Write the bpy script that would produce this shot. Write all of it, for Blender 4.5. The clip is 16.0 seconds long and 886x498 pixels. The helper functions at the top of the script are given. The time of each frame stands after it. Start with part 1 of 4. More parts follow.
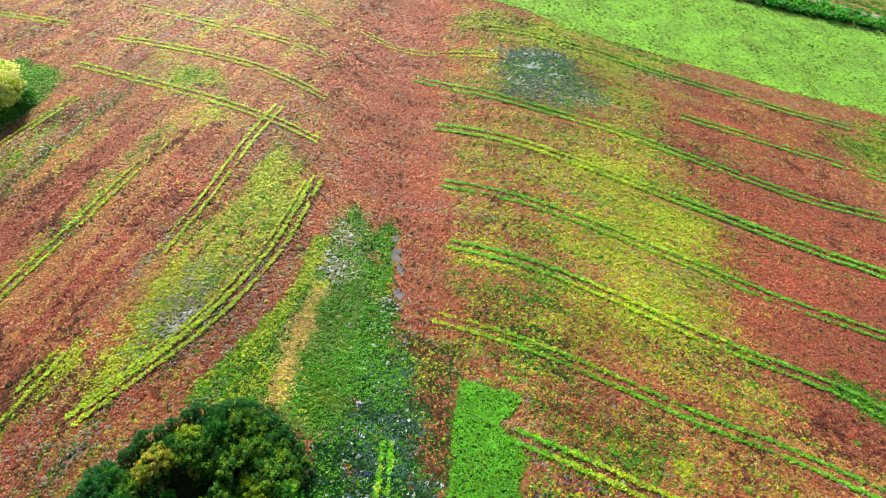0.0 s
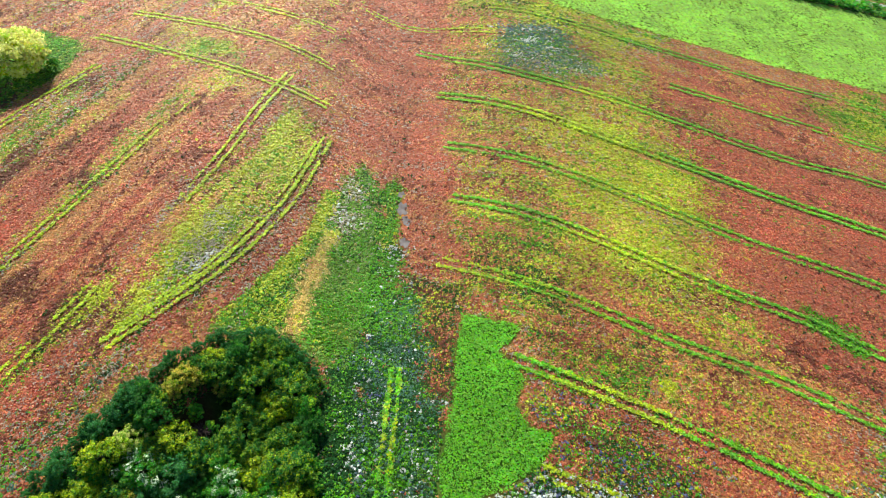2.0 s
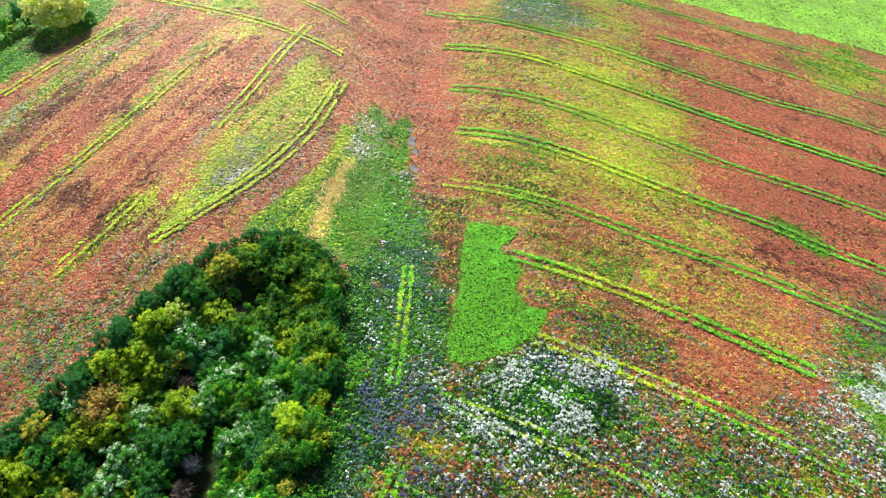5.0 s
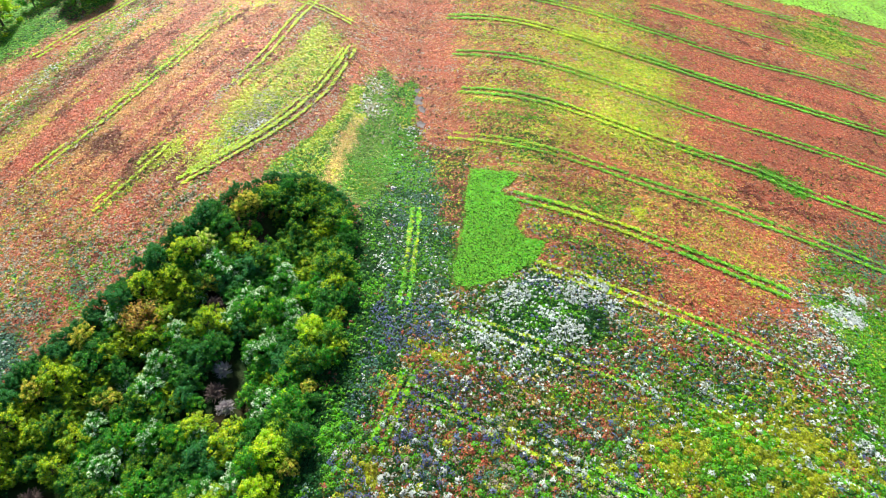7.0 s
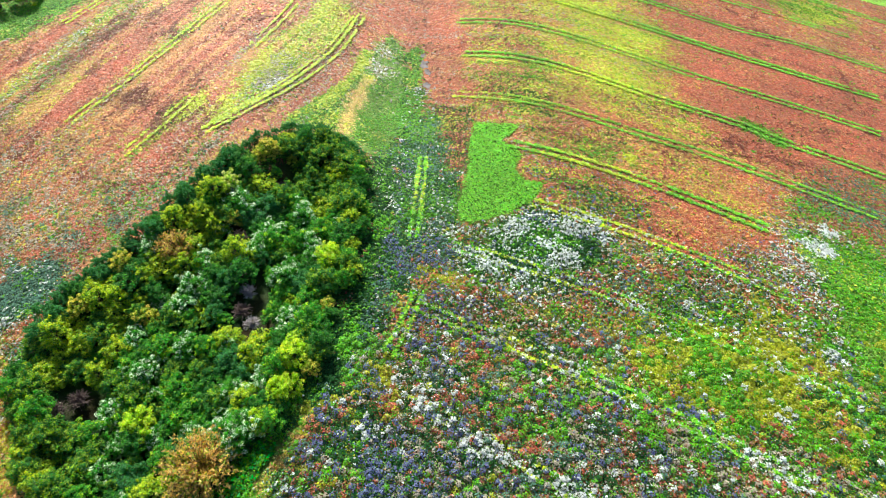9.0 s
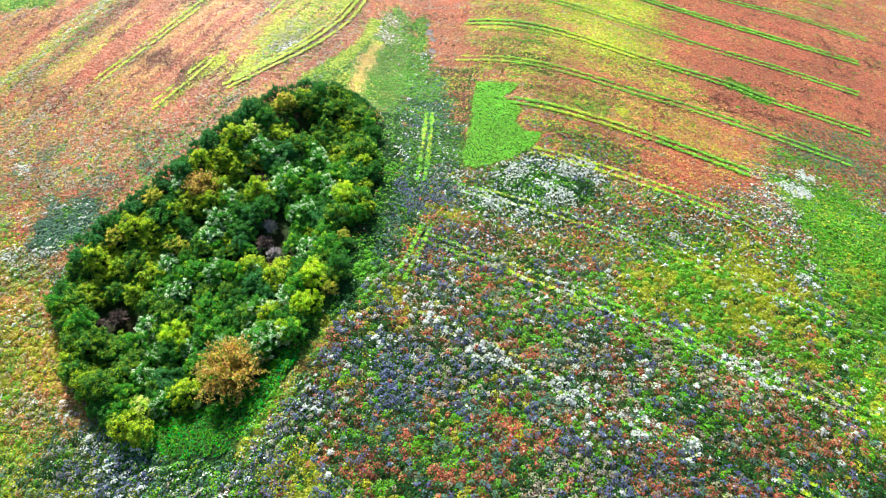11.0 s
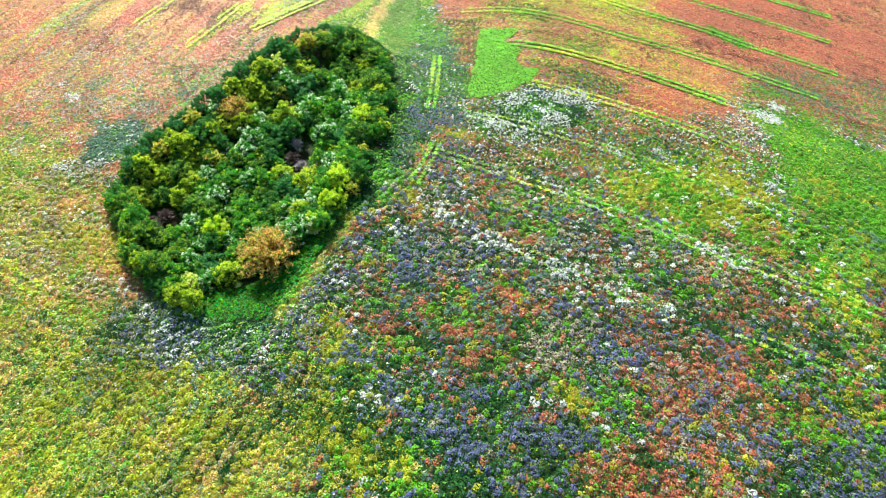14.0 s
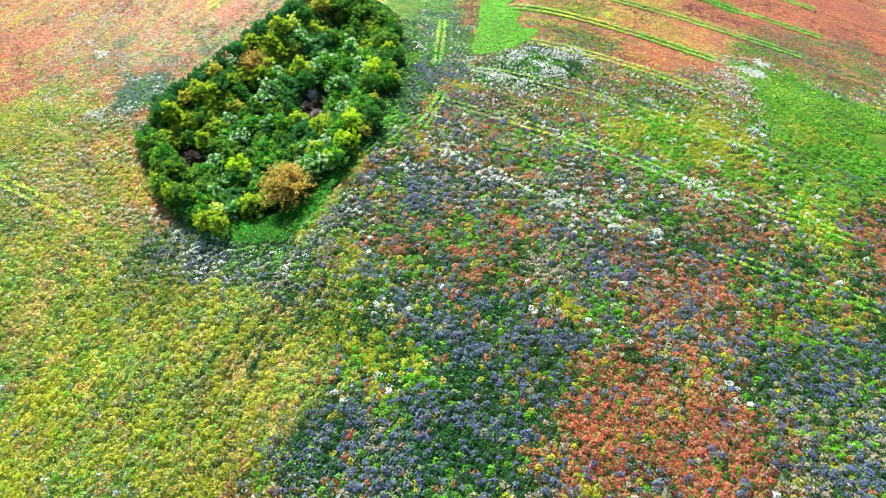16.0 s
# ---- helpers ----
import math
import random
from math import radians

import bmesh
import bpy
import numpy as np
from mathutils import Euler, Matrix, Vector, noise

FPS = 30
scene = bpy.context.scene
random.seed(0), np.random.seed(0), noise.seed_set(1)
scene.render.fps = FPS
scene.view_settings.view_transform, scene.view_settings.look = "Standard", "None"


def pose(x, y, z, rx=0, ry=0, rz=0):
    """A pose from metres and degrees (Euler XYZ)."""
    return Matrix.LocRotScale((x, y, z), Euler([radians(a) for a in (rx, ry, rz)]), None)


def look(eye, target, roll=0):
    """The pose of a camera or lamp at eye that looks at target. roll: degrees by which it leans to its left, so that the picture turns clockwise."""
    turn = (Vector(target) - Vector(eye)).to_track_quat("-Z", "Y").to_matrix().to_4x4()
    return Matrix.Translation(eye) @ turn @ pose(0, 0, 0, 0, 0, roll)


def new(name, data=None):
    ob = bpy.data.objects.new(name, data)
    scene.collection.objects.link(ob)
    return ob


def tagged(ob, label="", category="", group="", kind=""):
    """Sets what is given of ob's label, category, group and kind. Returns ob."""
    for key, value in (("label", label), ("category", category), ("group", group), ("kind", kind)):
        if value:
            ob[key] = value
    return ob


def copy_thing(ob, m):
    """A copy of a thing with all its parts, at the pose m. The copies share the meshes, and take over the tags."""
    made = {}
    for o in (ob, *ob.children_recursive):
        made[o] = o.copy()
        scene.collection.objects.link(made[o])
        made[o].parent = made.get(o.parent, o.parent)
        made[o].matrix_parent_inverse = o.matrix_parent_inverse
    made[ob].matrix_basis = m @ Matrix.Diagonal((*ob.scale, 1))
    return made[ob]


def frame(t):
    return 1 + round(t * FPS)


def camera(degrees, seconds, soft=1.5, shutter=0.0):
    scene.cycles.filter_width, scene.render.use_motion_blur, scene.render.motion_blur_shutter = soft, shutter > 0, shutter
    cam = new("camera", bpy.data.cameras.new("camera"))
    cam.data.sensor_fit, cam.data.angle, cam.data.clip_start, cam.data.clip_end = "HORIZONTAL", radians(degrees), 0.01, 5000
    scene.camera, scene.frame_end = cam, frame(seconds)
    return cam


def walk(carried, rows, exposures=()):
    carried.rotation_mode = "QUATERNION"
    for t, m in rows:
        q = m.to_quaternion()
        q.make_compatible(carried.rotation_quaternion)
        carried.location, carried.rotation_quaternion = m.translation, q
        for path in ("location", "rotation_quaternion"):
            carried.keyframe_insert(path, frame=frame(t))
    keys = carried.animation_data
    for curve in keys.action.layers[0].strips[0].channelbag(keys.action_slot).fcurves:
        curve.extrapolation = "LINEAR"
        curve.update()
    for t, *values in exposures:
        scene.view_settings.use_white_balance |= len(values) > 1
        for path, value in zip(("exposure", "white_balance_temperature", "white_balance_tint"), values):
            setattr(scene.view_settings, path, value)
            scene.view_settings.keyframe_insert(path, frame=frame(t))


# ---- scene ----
# ---- camera ----
PATH = [
    (0, (3.357, -4.841, 84.037), (4.668, 56.769, 5.281), 1.91),
    (0.5, (3.026, -7.990, 83.978), (4.530, 53.757, 5.333), 2.08),
    (1, (2.743, -11.226, 83.898), (4.379, 50.631, 5.342), 2.20),
    (1.5, (2.498, -14.537, 83.803), (4.216, 47.406, 5.316), 2.27),
    (2, (2.285, -17.916, 83.696), (4.041, 44.092, 5.261), 2.30),
    (2.5, (2.097, -21.353, 83.583), (3.855, 40.700, 5.184), 2.30),
    (3, (1.928, -24.840, 83.467), (3.658, 37.242, 5.091), 2.27),
    (3.5, (1.773, -28.370, 83.352), (3.453, 33.726, 4.986), 2.22),
    (4, (1.626, -31.935, 83.242), (3.238, 30.161, 4.875), 2.15),
    (4.5, (1.483, -35.530, 83.138), (3.016, 26.556, 4.761), 2.08),
    (5, (1.339, -39.150, 83.043), (2.787, 22.918, 4.649), 2.00),
    (5.5, (1.192, -42.788, 82.958), (2.551, 19.252, 4.541), 1.91),
    (6, (1.037, -46.441, 82.884), (2.310, 15.566, 4.440), 1.83),
    (6.5, (0.874, -50.105, 82.822), (2.064, 11.865, 4.347), 1.76),
    (7, (0.698, -53.777, 82.772), (1.814, 8.152, 4.264), 1.69),
    (7.5, (0.509, -57.455, 82.733), (1.560, 4.432, 4.191), 1.63),
    (8, (0.306, -61.136, 82.705), (1.303, 0.709, 4.129), 1.58),
    (8.5, (0.089, -64.820, 82.686), (1.044, -3.017, 4.077), 1.54),
    (9, (-0.144, -68.506, 82.674), (0.782, -6.743, 4.033), 1.52),
    (9.5, (-0.391, -72.195, 82.668), (0.519, -10.468, 3.998), 1.50),
    (10, (-0.651, -75.886, 82.663), (0.254, -14.192, 3.967), 1.50),
    (10.5, (-0.923, -79.581, 82.656), (-0.011, -17.915, 3.938), 1.52),
    (11, (-1.205, -83.283, 82.645), (-0.277, -21.640, 3.909), 1.54),
    (11.5, (-1.494, -86.993, 82.624), (-0.543, -25.368, 3.875), 1.57),
    (12, (-1.788, -90.716, 82.588), (-0.808, -29.101, 3.831), 1.60),
    (12.5, (-2.082, -94.454, 82.533), (-1.073, -32.844, 3.773), 1.64),
    (13, (-2.374, -98.213, 82.452), (-1.337, -36.601, 3.694), 1.68),
    (13.5, (-2.658, -101.997, 82.339), (-1.599, -40.375, 3.589), 1.71),
    (14, (-2.929, -105.813, 82.188), (-1.860, -44.175, 3.451), 1.74),
    (14.5, (-3.182, -109.667, 81.991), (-2.120, -48.004, 3.272), 1.75),
    (15, (-3.411, -113.565, 81.739), (-2.377, -51.872, 3.045), 1.74),
    (15.5, (-3.609, -117.516, 81.426), (-2.632, -55.785, 2.760), 1.72),
    (16, (-3.769, -121.528, 81.042), (-2.885, -59.753, 2.409), 1.66),
]
cam = camera(74.0, 16.0, soft=0.95)
walk(cam, [(t, look(eye, target, roll)) for t, eye, target, roll in PATH], exposures=[(0, 0.07, 6500, 1), (4, 0.32, 6500, 1), (9, 0.64, 6500, 1), (16, 0.92, 6500, 1)])

# ---- light ----
SUN_FROM = Vector((-0.31, 0.93, 0.68)).normalized()
world = bpy.data.worlds.new("sky")
scene.world = world
world.use_nodes = True
nt = world.node_tree
sky = nt.nodes.new("ShaderNodeTexSky")
sky.sky_type = "NISHITA"
sky.sun_disc = False
sky.sun_elevation = math.asin(SUN_FROM.z)
sky.sun_rotation = math.atan2(SUN_FROM.x, SUN_FROM.y)
nt.links.new(sky.outputs[0], nt.nodes["Background"].inputs[0])
nt.nodes["Background"].inputs[1].default_value = 0.085
sun = new("sun", bpy.data.lights.new("sun", "SUN"))
sun.data.energy = 6.2
sun.data.angle = radians(7.0)
sun.data.color = (1.0, 0.955, 0.79)
sun.matrix_world = look(SUN_FROM * 300, (0, 0, 0))

# ---- plan: relief and outlines ----
LIFT = (-0.190, 0.009, -1.285, -1.339, -0.760, -10.104, 0.036, 0.374)


def bend(v, lo, hi, give):
    """v inside lo..hi, levelling off softly outside."""
    v = np.asarray(v, float)
    over, under = np.maximum(v - hi, 0), np.maximum(lo - v, 0)
    return np.clip(v, lo, hi) + give * np.tanh(over / give) - give * np.tanh(under / give)


def lattice(x, y, seed):
    n = (x * 374761393 + y * 668265263 + seed * 1442695041) & 0x7FFFFFFF
    n = ((n ^ (n >> 13)) * 1274126177) & 0x7FFFFFFF
    return ((n ^ (n >> 16)) & 0xFFFF) / 65535.0


def grain(x, y, size, seed):
    """Smooth value noise, 0 to 1."""
    u, v = np.asarray(x) / size, np.asarray(y) / size
    i, j = np.floor(u).astype(np.int64), np.floor(v).astype(np.int64)
    f, g = u - i, v - j
    f, g = f * f * (3 - 2 * f), g * g * (3 - 2 * g)
    a, b = lattice(i, j, seed), lattice(i + 1, j, seed)
    c, d = lattice(i, j + 1, seed), lattice(i + 1, j + 1, seed)
    return (a * (1 - f) + b * f) * (1 - g) + (c * (1 - f) + d * f) * g


def inside(poly, x, y):
    """Signed distance to a polygon's edge, positive inside."""
    x, y = np.asarray(x, float), np.asarray(y, float)
    far, odd = np.full(x.shape, 1e9), np.zeros(x.shape, bool)
    for (ax, ay), (bx, by) in zip(poly, poly[1:] + poly[:1]):
        ex, ey = bx - ax, by - ay
        k = np.clip(((x - ax) * ex + (y - ay) * ey) / (ex * ex + ey * ey), 0, 1)
        far = np.minimum(far, np.hypot(x - ax - k * ex, y - ay - k * ey))
        if ay != by:
            odd ^= ((ay > y) != (by > y)) & (x < (bx - ax) * (y - ay) / (by - ay) + ax)
    return np.where(odd, far, -far)


GROVE = [(-67, -28), (-60, -42), (-51, -50), (-41, -55), (-31, -55), (-26, -47), (-22, -36), (-16, -23), (-12, 6),
         (-14, 24), (-22, 33), (-33, 30), (-44, 18), (-55, -2), (-65, -15)]
BANK = [(-45, -50), (-41, -55), (-31, -55.5), (-22, -38), (-26, -38.5), (-30, -44), (-37, -46)]


def lift(x, y):
    """Height of the ground: two slopes that fall to a shallow valley, and the hollow under the grove."""
    gx, gy = np.asarray(x, float), np.asarray(y, float)
    x, y = bend(gx, -115, 125, 50), bend(gy, -110, 170, 40)
    u, v = x / 50, y / 50
    dip = np.exp(-(((x + 8) / 22) ** 2)) / (1 + np.exp(-(y - 10) / 15))
    z = sum(k * b for k, b in zip(LIFT, (u, v, u * u, u * v, v * v, dip, v * v * v, u * v * v)))
    depth = np.clip(inside(GROVE, gx, gy) / 12, 0, 1)
    return z - 4.0 * depth * depth * (3 - 2 * depth)


# ---- plan: what grows where ----
KINDS = ("poppy", "dry", "dock", "mustard", "weed", "thistle", "cornflower", "daisy", "straw", "seed", "grass", "sage", "charlock")
TINT = {
    "poppy": (0.575, 0.165, 0.095), "dry": (0.66, 0.34, 0.12), "dock": (0.24, 0.075, 0.055),
    "mustard": (0.58, 0.66, 0.03), "weed": (0.16, 0.47, 0.035), "thistle": (0.034, 0.14, 0.038),
    "cornflower": (0.155, 0.185, 0.40), "daisy": (0.74, 0.77, 0.82), "straw": (0.80, 0.62, 0.20), "seed": (0.46, 0.40, 0.34),
    "grass": (0.24, 0.43, 0.07), "sage": (0.12, 0.27, 0.205), "charlock": (0.43, 0.46, 0.03),
}
ZONES = []


def zone(poly, soft, rough, **mix):
    ZONES.append((poly, soft, rough, np.array([mix.get(k, 0.0) for k in KINDS]) / sum(mix.values())))


BASE = np.array((0.66, 0.24, 0.02, 0.04, 0.02, 0.01, 0.0, 0.0, 0.02, 0.05, 0.0, 0.0, 0.0))
# fields on the right-hand slope
zone([(6, 45), (6, 140), (30, 150), (70, 125), (60, 30), (14, 40)], 8, 8, poppy=3.6, dry=2.2, mustard=2.2, weed=1.2, thistle=0.3, straw=0.4, dock=0.6, seed=0.6)
zone([(33, 94), (60, 90), (58, 64), (57, 48), (45, 40), (33, 43), (28, 60)], 9, 9, mustard=8, dry=1.8, weed=1.3, poppy=0.7, straw=1.0, seed=0.4)
zone([(28, 44), (52, 40), (70, 8), (60, 2), (40, 16), (30, 30)], 8, 6, dry=4.5, poppy=3.6, mustard=1.0, straw=0.5, weed=0.5, dock=0.7)
zone([(8, 58), (24, 52), (26, 38), (18, 36), (6, 50)], 4, 5, thistle=1.2, mustard=2.5, poppy=2, weed=2.0, dry=0.6, dock=0.8)
zone([(12, 165), (38, 146), (68, 133), (60, 122), (40, 128), (15, 145), (6, 150)], 4, 5, mustard=3, dry=2, weed=1, seed=1, thistle=1)
zone([(20, 134), (32, 136), (44, 112), (34, 108), (20, 114)], 4, 5, sage=2.6, cornflower=0.6, daisy=0.2, weed=2.4, seed=1.6, mustard=1.2)
zone([(98, 108), (125, 118), (125, 95), (104, 92)], 4, 5, mustard=2, weed=2, dry=1.5, thistle=1)
zone([(58, 96), (96, 84), (130, 60), (130, 10), (84, 14), (60, 30), (57, 48), (60, 70)], 6, 7, poppy=8, dock=0.5, dry=0.7, weed=0.15)
zone([(60, 118), (96, 108), (100, 92), (70, 98), (56, 104)], 5, 6, poppy=6, dry=1.2, dock=0.4, mustard=0.3)
zone([(16, 42), (40, 26), (34, 20), (20, 26)], 4, 5, poppy=3, weed=1.8, thistle=1.3, mustard=1.6, dry=1.2, dock=1.4)
zone([(17, 24), (30, 17), (44, 8), (34, 4), (20, 10)], 3, 5, poppy=4, thistle=2.2, weed=1.4, mustard=0.8, dock=1.2, cornflower=0.7)
# valley strip, rough wedge and lane
zone([(-22, 200), (5, 200), (6, 110), (6, 69), (3, 48), (-2, 50), (-10, 84), (-18, 84), (-27, 62), (-31, 45), (-25, 62), (-22, 90)], 3, 4, poppy=8, dock=0.8, seed=0.9, dry=1.0)
zone([(-14, 82), (-9, 73), (-7, 58), (-8, 40), (-12, 24), (-22, 33), (-36, 31), (-30, 41), (-22, 56), (-19, 69)], 1.2, 1.2, grass=4.6, weed=3.6, thistle=0.9, straw=0.2, seed=0.2)
zone([(-18, 76), (-12, 76), (-11, 64), (-18, 60)], 3, 3, grass=4, seed=1.4, straw=0.7, daisy=0.4, weed=0.4)
zone([(-18.5, 70), (-20.5, 70), (-24, 54), (-31, 40), (-36, 33), (-33, 33), (-25, 44), (-21, 56)], 0.7, 0.8, mustard=4, weed=3.4)
zone([(-30, 38), (-24, 44), (-22, 36), (-23, 31), (-30, 30)], 2, 2, thistle=3, weed=3, mustard=1.4)
zone([(-17.2, 59), (-19.8, 58.5), (-23.6, 34), (-20, 33)], 0.9, 1.2, straw=12, dry=1, mustard=1.6, grass=1)
zone([(-19, 44), (-13, 44), (-13, 30), (-20, 31)], 2, 2, weed=5, grass=3, mustard=0.8)
zone([(-10, 73), (-8.4, 72), (-7.2, 58), (-8.0, 42), (-10.4, 42), (-9.2, 58)], 0.8, 0.8, thistle=4, weed=5)
zone([(-9, 74), (-6, 78), (-4.5, 66), (-5, 56), (-8, 56)], 0.8, 1.5, weed=6, mustard=1, thistle=1)
zone([(-8, 56), (-4.5, 56), (-4, 45), (-7.6, 20), (-11, 20), (-8, 42)], 1.5, 2, weed=5, thistle=3, poppy=0.4, daisy=0.4)
zone([(-12, 30), (-8, 44), (-2, 46), (7.5, 39), (6, 22), (4, 5), (-4, 0), (-4, -12), (-14, -30), (-24, -48), (-28, -50), (-22, -36), (-16, -23), (-12, 6)], 2, 3, thistle=5.4, sage=2.2, weed=3.8, daisy=0.25, cornflower=0.2, poppy=0.1)
zone([(0, 46), (7, 44), (8, 36), (6, 22), (2, 22)], 2, 2, thistle=3, dock=2, poppy=1.3, mustard=1)
# sloping fields on the left
zone([(-33, 98), (-24, 86), (-27, 66), (-34, 52), (-47, 33), (-52, 30), (-48, 44), (-42, 62), (-38, 80)], 3, 4, mustard=8, weed=1.3, dry=1.0, straw=0.6)
zone([(-34, 58), (-38, 58), (-47, 42), (-43, 38)], 3, 3, weed=3, seed=0.8, mustard=5, daisy=0.15)
zone([(-24, 86), (-27, 66), (-34, 52), (-47, 33), (-52, 26), (-44, 28), (-33, 42), (-25, 62), (-21, 84)], 1.5, 2, poppy=4, dock=0.7, weed=1.2, thistle=0.9, seed=0.8)
zone([(-66, 112), (-44, 104), (-42, 98), (-54, 92), (-62, 70), (-68, 66), (-60, 96)], 5, 6, mustard=2.2, dry=3, poppy=3, weed=0.4, straw=0.8, seed=0.6)
zone([(-62, 114), (-47, 109), (-46, 116), (-60, 121)], 2, 3, weed=3, mustard=2, poppy=1)
zone([(-60, 34), (-54, 42), (-55, 32), (-62, 22)], 2, 3, mustard=1.4, dock=3, weed=1, thistle=1)
zone([(-90, 96), (-80, 108), (-76, 100), (-88, 76), (-100, 60), (-104, 70)], 3, 4, weed=2.4, thistle=0.8, mustard=2, dry=1.5, poppy=1, seed=1)
zone([(-86, 116), (-92, 96), (-108, 66), (-150, 60), (-150, 130), (-104, 126)], 1.5, 2, weed=7, thistle=1.0, mustard=0.8)
zone([(-90, 30), (-58, 18), (-52, 20), (-60, 0), (-70, -14), (-96, -6), (-110, 20)], 10, 10, poppy=3.6, dry=3.4, sage=1.0, mustard=0.6, weed=0.6, seed=1.5, grass=0.8, straw=0.4)
zone([(-52, 22), (-46, 26), (-58, 0), (-70, -14), (-78, -8), (-64, 8)], 4, 5, sage=2.2, thistle=0.6, poppy=3.2, weed=0.9, dock=0.4, seed=0.9)
for a, b, soft, mix in ((-98, -90, 2, dict(poppy=5, seed=1, dry=1)), (-89.5, -84.5, 2, dict(mustard=2.4, weed=2, dry=2, seed=1.2, daisy=0.2)), (-84.5, -79, 2.5, dict(seed=2.4, weed=1.3, thistle=0.8, poppy=1.4, dry=1)),
                        (-79, -72.5, 2.5, dict(dry=4, mustard=1.6, straw=1.2, poppy=1)), (-72.5, -63.5, 2.0, dict(poppy=9, dry=0.8, dock=0.3)), (-63.5, -58, 2.0, dict(weed=1.6, mustard=2.0, seed=1.6, poppy=2, dry=1.4)),
                        (-58, -52, 2.5, dict(dry=4, poppy=4, straw=0.5)), (-52, -45.5, 2.0, dict(poppy=8, dry=1.2, dock=0.5))):
    zone([(a + 5.5, 96.5), (b + 5.5, 96.5), (b - 4, 68), (b - 11, 47), (b - 17, 30), (a - 17, 30), (a - 11, 47), (a - 4, 68)], soft, 3, **mix)
zone([(-73, 117), (-66, 114), (-72, 100), (-80, 98), (-82, 104)], 2.5, 3, seed=2.4, weed=1.2, poppy=2, thistle=0.6)
# meadow in front
zone([(-72, -22), (-60, -20), (-30, 10), (-9, 30), (-8, -20), (-10, -72), (-84, -72)], 3, 3, thistle=3, sage=2, weed=4.0, cornflower=1.0, seed=0.3, daisy=0.5)
zone([(8, 8), (16, 9), (50, -5), (58, -1), (66, 8), (80, 14), (120, 10), (140, -40), (120, -170), (-38, -170), (-28, -60), (-14, -30), (-4, -14), (-4, 2)], 3, 5, thistle=1.7, sage=1.5, weed=3.0, mustard=1.3, poppy=3.2, daisy=1.2, cornflower=1.6, seed=1.8, straw=0.2)
zone([(-18, -38), (6, -30), (30, -36), (62, -54), (60, -80), (20, -84), (-16, -66)], 6, 8, thistle=5.2, sage=1.4, cornflower=2.6, seed=1.0, poppy=2.8, weed=1.6, mustard=0.3, daisy=0.45, dock=0.5)
zone([(66, 8), (80, 22), (110, 22), (112, 4), (94, -6), (80, 0)], 4, 5, poppy=3, dock=1, sage=3.4, weed=1, dry=0.6)
zone([(67, 4), (80, 2), (94, -10), (112, -24), (112, -48), (78, -47), (66, -54), (63, -44), (67, -27), (68, -10)], 2.5, 4, weed=7, thistle=0.4, mustard=1.4, grass=1.4, sage=0.3)
zone([(40, -12), (62, -14), (68, -40), (58, -48), (48, -30)], 5, 6, mustard=2.4, weed=4.6, daisy=1.4, poppy=1.2, thistle=1.4, cornflower=0.6)
zone([(8, 4), (18, 8), (34, 1), (30, -8), (14, -12), (4, -6)], 4, 4, daisy=1.6, thistle=3.6, cornflower=2.0, weed=2.2)
zone([(-8, -12), (14, -14), (8, -24), (-6, -22)], 3, 4, cornflower=2.6, thistle=2.5, poppy=2.4, weed=1, seed=1, daisy=0.6)
zone([(-8, -36), (4, -34), (10, -44), (-6, -46), (-14, -42)], 3, 4, cornflower=3.2, seed=2, thistle=3, poppy=0.6)
zone([(-10, -48), (20, -46), (24, -62), (4, -66), (-10, -60)], 5, 6, poppy=3.0, thistle=4.2, weed=1.6, mustard=0.5, dock=0.5, cornflower=1.6, sage=1)
zone([(20, -44), (34, -46), (26, -64), (14, -62)], 4, 5, cornflower=3, thistle=2.6, seed=1.5, poppy=1)
zone([(28, -56), (44, -60), (47, -72), (42, -104), (12, -104), (22, -84), (30, -74)], 4, 6, poppy=4.5, cornflower=1.3, dock=1.6, thistle=2.2, seed=0.6)
zone([(-14, -70), (8, -70), (22, -84), (14, -104), (-10, -104), (-30, -92), (-18, -84), (-4, -82)], 4, 5, cornflower=4.5, thistle=5.5, seed=0.5, weed=0.8, poppy=0.2)
zone([(46, -64), (70, -60), (90, -80), (70, -110), (46, -104)], 6, 6, cornflower=2.6, thistle=3.4, poppy=1.3, weed=1.2, mustard=0.8)
zone([(76, -46), (96, -40), (100, -66), (84, -66)], 4, 5, poppy=3.4, thistle=2, dock=2, weed=1)
# olive meadow round the grove's near side
zone([(-96, -10), (-74, -16), (-66, -30), (-58, -46), (-44, -58), (-30, -62), (-22, -66), (-19, -78), (-22, -90), (-34, -100), (-38, -170), (-150, -170), (-150, -40)], 4, 6, mustard=4.0, grass=3.4, straw=1.0, weed=1.3, thistle=0.9, seed=0.9, sage=0.7, cornflower=0.2, daisy=0.05, dry=0.9, poppy=0.15)
zone([(-96, -6), (-74, -14), (-68, -34), (-60, -48), (-78, -46), (-100, -34)], 5, 6, straw=1.2, mustard=2.4, seed=2.4, dry=1.4, grass=2.6, daisy=0.2, weed=0.8, poppy=1.0)
zone([(-73, -20), (-67, -27), (-60, -42), (-52, -50), (-56, -52), (-66, -42)], 1.5, 2, dry=3, poppy=2, mustard=1.5, straw=1)
zone([(-79, -10), (-67, -9), (-65, -18), (-74, -21)], 2, 2, sage=8, daisy=0.5, weed=1.4)
